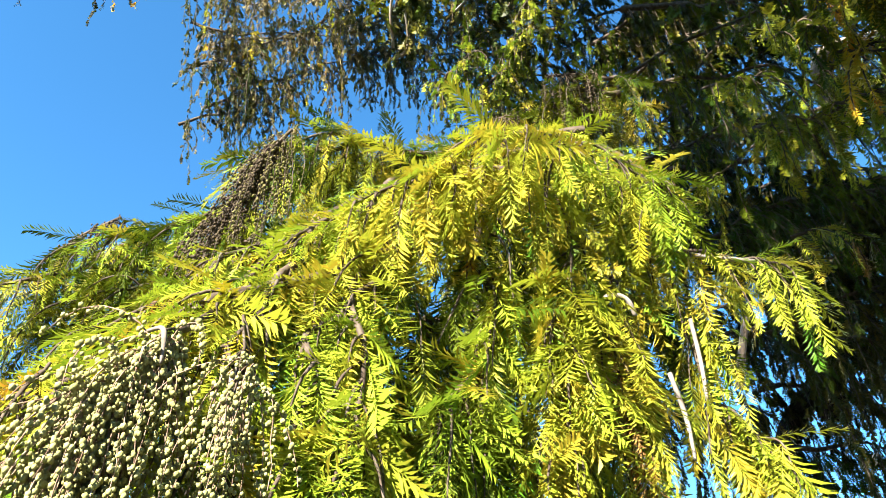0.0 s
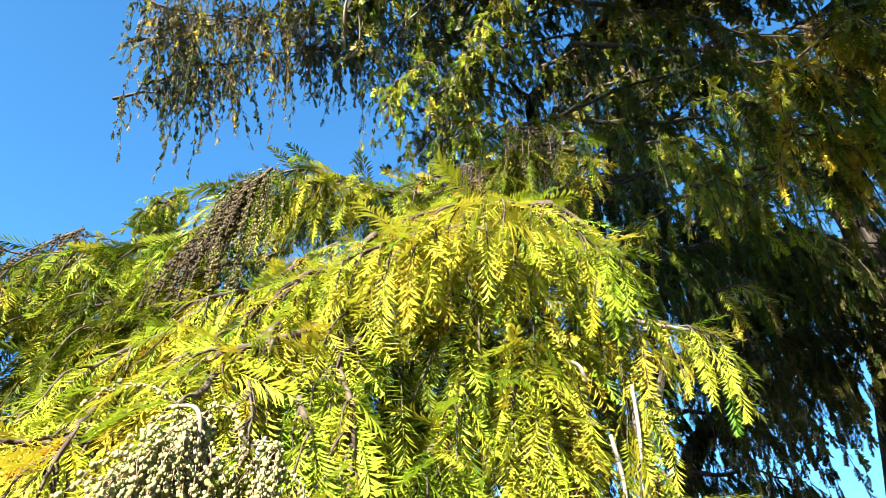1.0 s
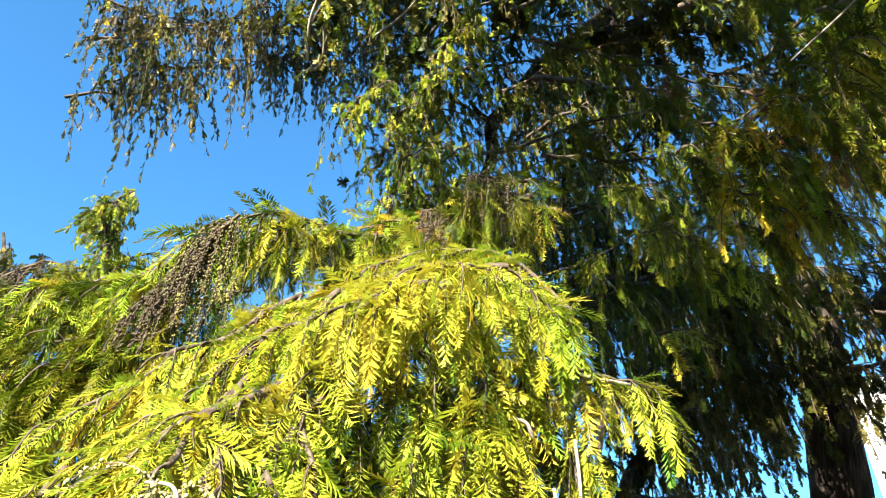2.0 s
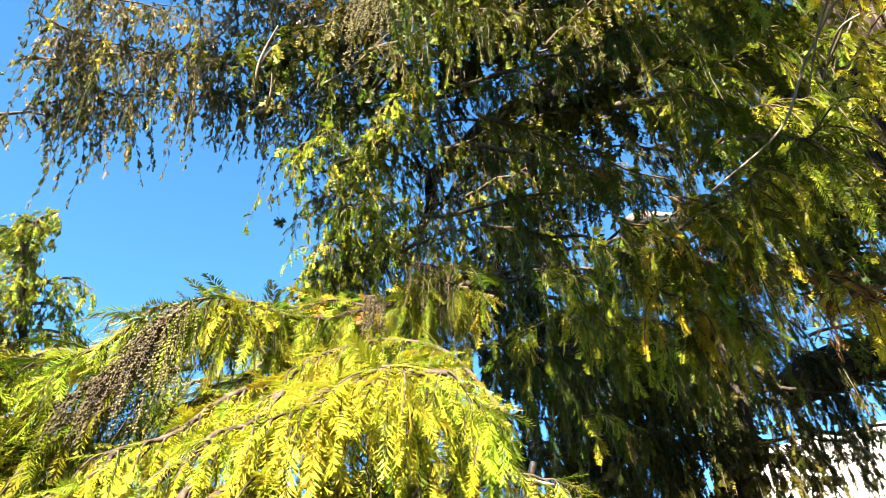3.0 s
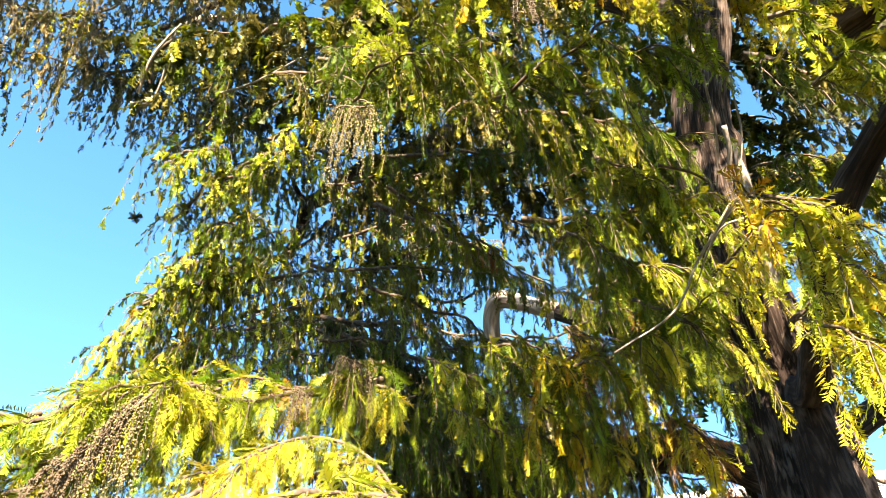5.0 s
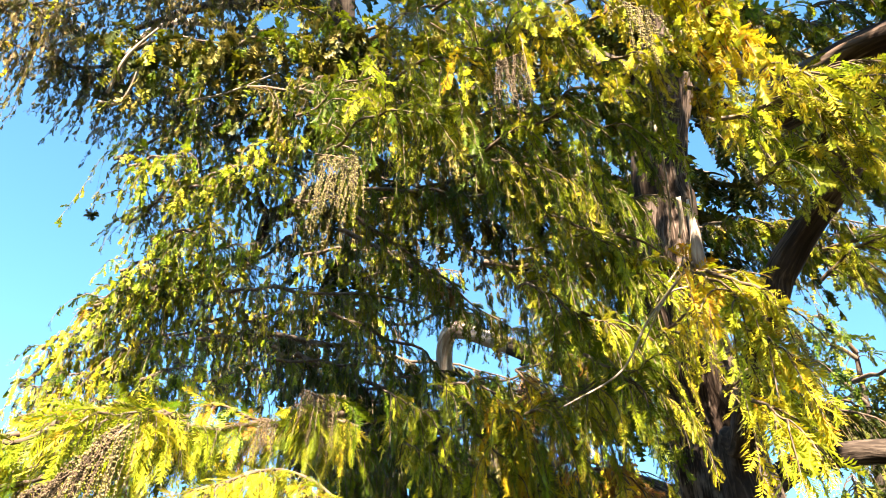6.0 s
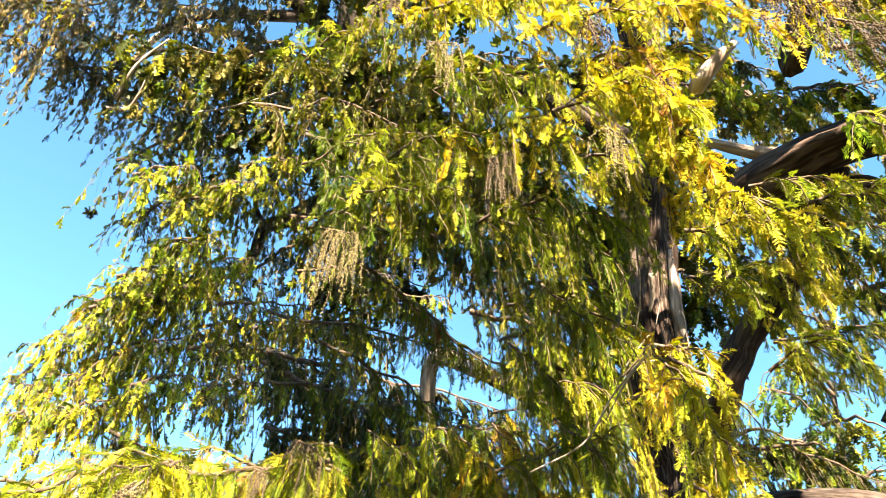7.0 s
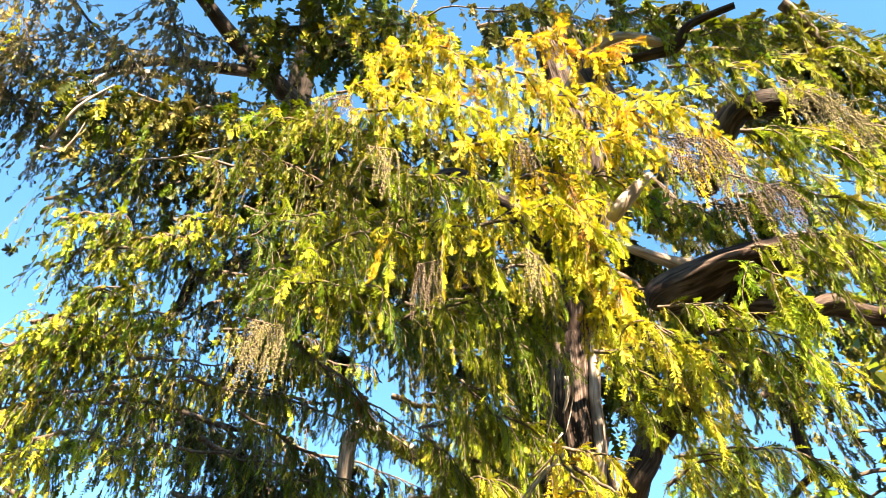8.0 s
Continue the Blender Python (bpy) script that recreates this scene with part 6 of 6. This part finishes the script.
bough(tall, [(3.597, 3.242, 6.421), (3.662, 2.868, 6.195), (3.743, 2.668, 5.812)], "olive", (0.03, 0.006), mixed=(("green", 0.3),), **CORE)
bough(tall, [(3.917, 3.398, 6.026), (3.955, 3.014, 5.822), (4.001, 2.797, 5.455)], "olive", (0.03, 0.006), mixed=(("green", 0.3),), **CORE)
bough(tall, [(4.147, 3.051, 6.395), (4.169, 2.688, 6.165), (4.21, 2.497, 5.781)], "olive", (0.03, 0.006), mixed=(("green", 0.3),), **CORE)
bough(tall, [(5.83, 2.52, 6.017), (5.731, 2.103, 5.873), (5.669, 1.803, 5.574)], "green", (0.03, 0.006), **(CORE | dict(length=0.6, frond=0.16)))
bough(tall, [(6.463, 2.264, 6.0), (6.336, 1.856, 5.859), (6.246, 1.569, 5.56)], "green", (0.03, 0.006), **(CORE | dict(length=0.6, frond=0.16)))
bough(tall, [(6.397, 1.699, 6.046), (6.245, 1.325, 5.888), (6.136, 1.071, 5.584)], "green", (0.03, 0.006), **(CORE | dict(length=0.6, frond=0.16)))

# its lowest sprays, their full sun painted by a larger yellow-green share
bough(tall, [(-0.365, 4.439, 6.853), (-0.206, 4.157, 6.837), (0.012, 3.884, 6.795)], "green", (0.02, 0.004), mixed=(("fresh", 0.55),), **(FAR | dict(length=0.6, step=0.022)))
bough(tall, [(0.08, 4.3, 6.673), (0.23, 4.011, 6.65), (0.438, 3.729, 6.597)], "green", (0.02, 0.004), mixed=(("fresh", 0.55),), **(FAR | dict(length=0.6, step=0.022)))
bough(tall, [(0.121, 4.688, 6.405), (0.273, 4.401, 6.396), (0.484, 4.12, 6.356)], "green", (0.02, 0.004), mixed=(("fresh", 0.55),), **(FAR | dict(length=0.6, step=0.022)))
bough(tall, [(0.234, 3.943, 6.712), (0.376, 3.653, 6.675), (0.574, 3.37, 6.606)], "green", (0.02, 0.004), mixed=(("fresh", 0.55),), **(FAR | dict(length=0.6, step=0.022)))
bough(tall, [(0.001, 5.009, 6.195), (0.156, 4.729, 6.199), (0.37, 4.453, 6.171)], "green", (0.02, 0.004), mixed=(("fresh", 0.55),), **(FAR | dict(length=0.6, step=0.022)))
bough(tall, [(0.341, 3.703, 6.903), (0.48, 3.41, 6.854), (0.675, 3.123, 6.773)], "green", (0.02, 0.004), mixed=(("fresh", 0.55),), **(FAR | dict(length=0.6, step=0.022)))
bough(tall, [(0.454, 4.414, 6.197), (0.594, 4.124, 6.179), (0.79, 3.838, 6.127)], "green", (0.02, 0.004), mixed=(("fresh", 0.55),), **(FAR | dict(length=0.6, step=0.022)))
bough(tall, [(-0.147, 5.623, 4.897), (-0.005, 5.372, 4.922), (0.192, 5.124, 4.917)], "green", (0.02, 0.004), mixed=(("fresh", 0.55),), **(FAR | dict(length=0.6, step=0.022)))
bough(tall, [(0.496, 4.919, 5.181), (0.627, 4.647, 5.186), (0.811, 4.375, 5.158)], "green", (0.02, 0.004), mixed=(("fresh", 0.55),), **(FAR | dict(length=0.6, step=0.022)))
bough(tall, [(0.911, 4.414, 5.059), (1.025, 4.135, 5.049), (1.185, 3.853, 5.004)], "green", (0.02, 0.004), mixed=(("fresh", 0.55),), **(FAR | dict(length=0.6, step=0.022)))
bough(tall, [(-0.231, 6.03, 5.812), (-0.091, 5.738, 5.884), (0.157, 5.435, 5.939)], "green", (0.02, 0.004), mixed=(("fresh", 0.39), ("gold", 0.1)), **(FAR | dict(length=0.8, step=0.022)))
bough(tall, [(-0.033, 5.567, 6.127), (0.105, 5.261, 6.185), (0.35, 4.94, 6.224)], "green", (0.02, 0.004), mixed=(("fresh", 0.39), ("gold", 0.1)), **(FAR | dict(length=0.8, step=0.022)))
bough(tall, [(-0.138, 5.882, 5.263), (-0.008, 5.603, 5.331), (0.223, 5.314, 5.38)], "green", (0.02, 0.004), mixed=(("fresh", 0.39), ("gold", 0.1)), **(FAR | dict(length=0.8, step=0.022)))
bough(tall, [(0.282, 5.411, 5.591), (0.408, 5.113, 5.646), (0.636, 4.798, 5.678)], "green", (0.02, 0.004), mixed=(("fresh", 0.39), ("gold", 0.1)), **(FAR | dict(length=0.8, step=0.022)))
bough(tall, [(0.304, 5.283, 6.287), (0.439, 4.965, 6.335), (0.681, 4.627, 6.36)], "green", (0.02, 0.004), mixed=(("fresh", 0.39), ("gold", 0.1)), **(FAR | dict(length=0.8, step=0.022)))
bough(tall, [(0.195, 5.09, 6.697), (0.332, 4.763, 6.736), (0.579, 4.418, 6.753)], "green", (0.02, 0.004), mixed=(("fresh", 0.39), ("gold", 0.1)), **(FAR | dict(length=0.8, step=0.022)))
bough(tall, [(0.18, 5.356, 4.916), (0.296, 5.079, 4.971), (0.506, 4.789, 5.004)], "green", (0.02, 0.004), mixed=(("fresh", 0.39), ("gold", 0.1)), **(FAR | dict(length=0.8, step=0.022)))

# a withered sprig that dangles on a thread
sprig = Heap()
for k in range(40):
    v, f = FRONDS[2][k % 3]
    sprig.add((v * 0.085) @ frond_frames(rng.normal(0, 1, (1, 3)), rng.normal(0, 1, 1))[0].T + np.array([(-0.425, 7.073, 8.504)][0]), f, rng.random())
hanging = link("sprig", sprig.mesh("sprig", LEAF["olive"]), tall, "small dark sprig dangling on a thread")
thread = Heap()
tube(thread, curve_points([(-0.434, 7.048, 8.531), (-0.693, 6.476, 9.22), (-0.866, 6.033, 9.712)], 8), np.full(8, 0.0012), 3)
link("thread", thread.mesh("thread", TWIG), hanging)

# more of its hanging foliage, deeper in, with shade in its olive colour
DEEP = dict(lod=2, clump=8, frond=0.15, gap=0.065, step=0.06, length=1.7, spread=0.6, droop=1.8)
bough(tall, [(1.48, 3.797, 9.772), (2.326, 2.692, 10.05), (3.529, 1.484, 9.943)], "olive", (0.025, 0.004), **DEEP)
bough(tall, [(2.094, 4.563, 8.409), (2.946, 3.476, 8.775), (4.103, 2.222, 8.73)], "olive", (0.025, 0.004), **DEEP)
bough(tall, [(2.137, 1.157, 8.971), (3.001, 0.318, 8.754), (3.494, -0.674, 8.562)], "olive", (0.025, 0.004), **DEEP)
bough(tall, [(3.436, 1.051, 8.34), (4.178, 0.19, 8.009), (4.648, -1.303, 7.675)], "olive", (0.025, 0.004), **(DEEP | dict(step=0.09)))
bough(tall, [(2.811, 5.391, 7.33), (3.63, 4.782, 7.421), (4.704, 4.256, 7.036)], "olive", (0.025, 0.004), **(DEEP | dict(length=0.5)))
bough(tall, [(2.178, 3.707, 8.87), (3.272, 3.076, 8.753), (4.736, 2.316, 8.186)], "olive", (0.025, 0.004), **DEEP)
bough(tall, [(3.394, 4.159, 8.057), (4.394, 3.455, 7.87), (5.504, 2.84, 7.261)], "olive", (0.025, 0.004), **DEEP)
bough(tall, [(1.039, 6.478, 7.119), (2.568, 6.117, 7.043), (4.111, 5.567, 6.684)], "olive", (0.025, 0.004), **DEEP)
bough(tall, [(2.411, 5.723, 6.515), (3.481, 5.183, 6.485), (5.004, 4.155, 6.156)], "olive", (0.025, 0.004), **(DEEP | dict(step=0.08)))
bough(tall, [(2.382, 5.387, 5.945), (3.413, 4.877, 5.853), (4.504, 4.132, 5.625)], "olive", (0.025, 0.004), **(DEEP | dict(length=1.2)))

# ---------------------------------------------------------------- trees in the distance
def far_tree(label, base, top, spread, kind, tiers, seed, coarse=1.0, lod=2, mixed=()):
    """A feathery tree: trunk, rising limbs, and tiers of small sprays with gaps between them."""
    r = np.random.default_rng(seed)
    ob = thing("background_tree", label, "tree", group="trees in the distance")
    base, top = np.array(base, float), np.array(top, float)
    limb(ob, "trunk", [base, base * 0.5 + top * 0.5 + (0.3, 0, 0), top], (0.35, 0.2, 0.04), LIMB, 10, 0.1, 3, 20, seed=seed)
    for k in range(tiers):
        u = r.uniform(0.3, 1.0)
        a = r.uniform(0, 2 * math.pi)
        root = base + (top - base) * u
        out = np.array([math.cos(a), math.sin(a), 0.0]) * spread * max(0.05, 1.03 - u) ** 0.28 * r.uniform(0.4, 1.1)
        bough(ob, [root, root + out * 0.5 + (0, 0, 0.5), root + out + (0, 0, 0.2)], kind, (0.06, 0.02), lod=lod, frond=0.34 * coarse, gap=0.12 * coarse, step=0.11 * coarse, length=1.1, spread=0.8, droop=1.2, mixed=mixed)
    return ob


# the yellow-green share paints sunlight onto this tree
far_tree("feathery grey-green tree in the distance", [(-3.236, 21.584, 1.62)][0][:2] + (0.0,), [(-7.784, 17.091, 15.6)][0], 4.2, "green", 50, 61, 0.92, mixed=(("fresh", 0.4),))
far_tree("feathery grey-green tree in the distance", [(-5.749, 21.061, 1.508)][0][:2] + (0.0,), [(-10.28, 17.345, 14.493)][0], 4.5, "olive", 34, 62, 1.3)
far_tree("dark green tree beyond the limbs", [(13.604, 6.681, 3.404)][0][:2] + (0.0,), [(13.946, 3.794, 11.444)][0], 5.0, "green", 26, 63, 1.2)

# unseen ring of trees, added to block low sky light from the foliage
for k in range(9):
    a = radians(165 + 24 * k)
    x, y = 9.5 * math.cos(a) - 0.3, 9.5 * math.sin(a) - 0.3
    high = (11.0, 9.5, 6.6, 6.2, 6.6, 7.5, 9.5, 11.0, 11.5)[k]
    far_tree("rounded green tree added out of view to block sky light", (x, y, 0.0), (x, y, high), 3.0, "green", 20, 70 + k, 3.4, 3)


# ---------------------------------------------------------------- white house beyond the trees
def plain(name, bm, mat, parent, label=""):
    me = bpy.data.meshes.new(name)
    bm.to_mesh(me)
    bm.free()
    me.materials.append(mat)
    return link(name, me, parent, label)


def box_mesh(lo, hi):
    b = bmesh.new()
    bmesh.ops.create_cube(b, size=1.0)
    for v in b.verts:
        v.co = Vector([lo[i] + (v.co[i] + 0.5) * (hi[i] - lo[i]) for i in range(3)])
    bmesh.ops.bevel(b, geom=b.edges[:], offset=0.02, segments=1, affect="EDGES")
    return b


WHITE = mottled("white_render", (0.66, 0.65, 0.62), (0.76, 0.75, 0.73), (0.82, 0.81, 0.79), 2.0, 0.85, 0.1)
TILE = mottled("pale_roof_edge", (0.58, 0.57, 0.54), (0.66, 0.65, 0.62), (0.74, 0.73, 0.70), 6.0)
house = thing("house", "white rendered house half hidden by foliage", "house", [(14.607, 10.005, 2.475)][0][:2] + (0.0,))
house.rotation_euler = (0, 0, radians(-48))
top = [(12.423, 9.847, 9.697)][0][2]
plain("wall", box_mesh((-4.5, -0.1, 0), (4.5, 6, top)), WHITE, house)
plain("roof", box_mesh((-4.7, -0.3, top + 0.004), (4.7, 6.2, top + 0.16)), TILE, house, "flat pale roof slab")
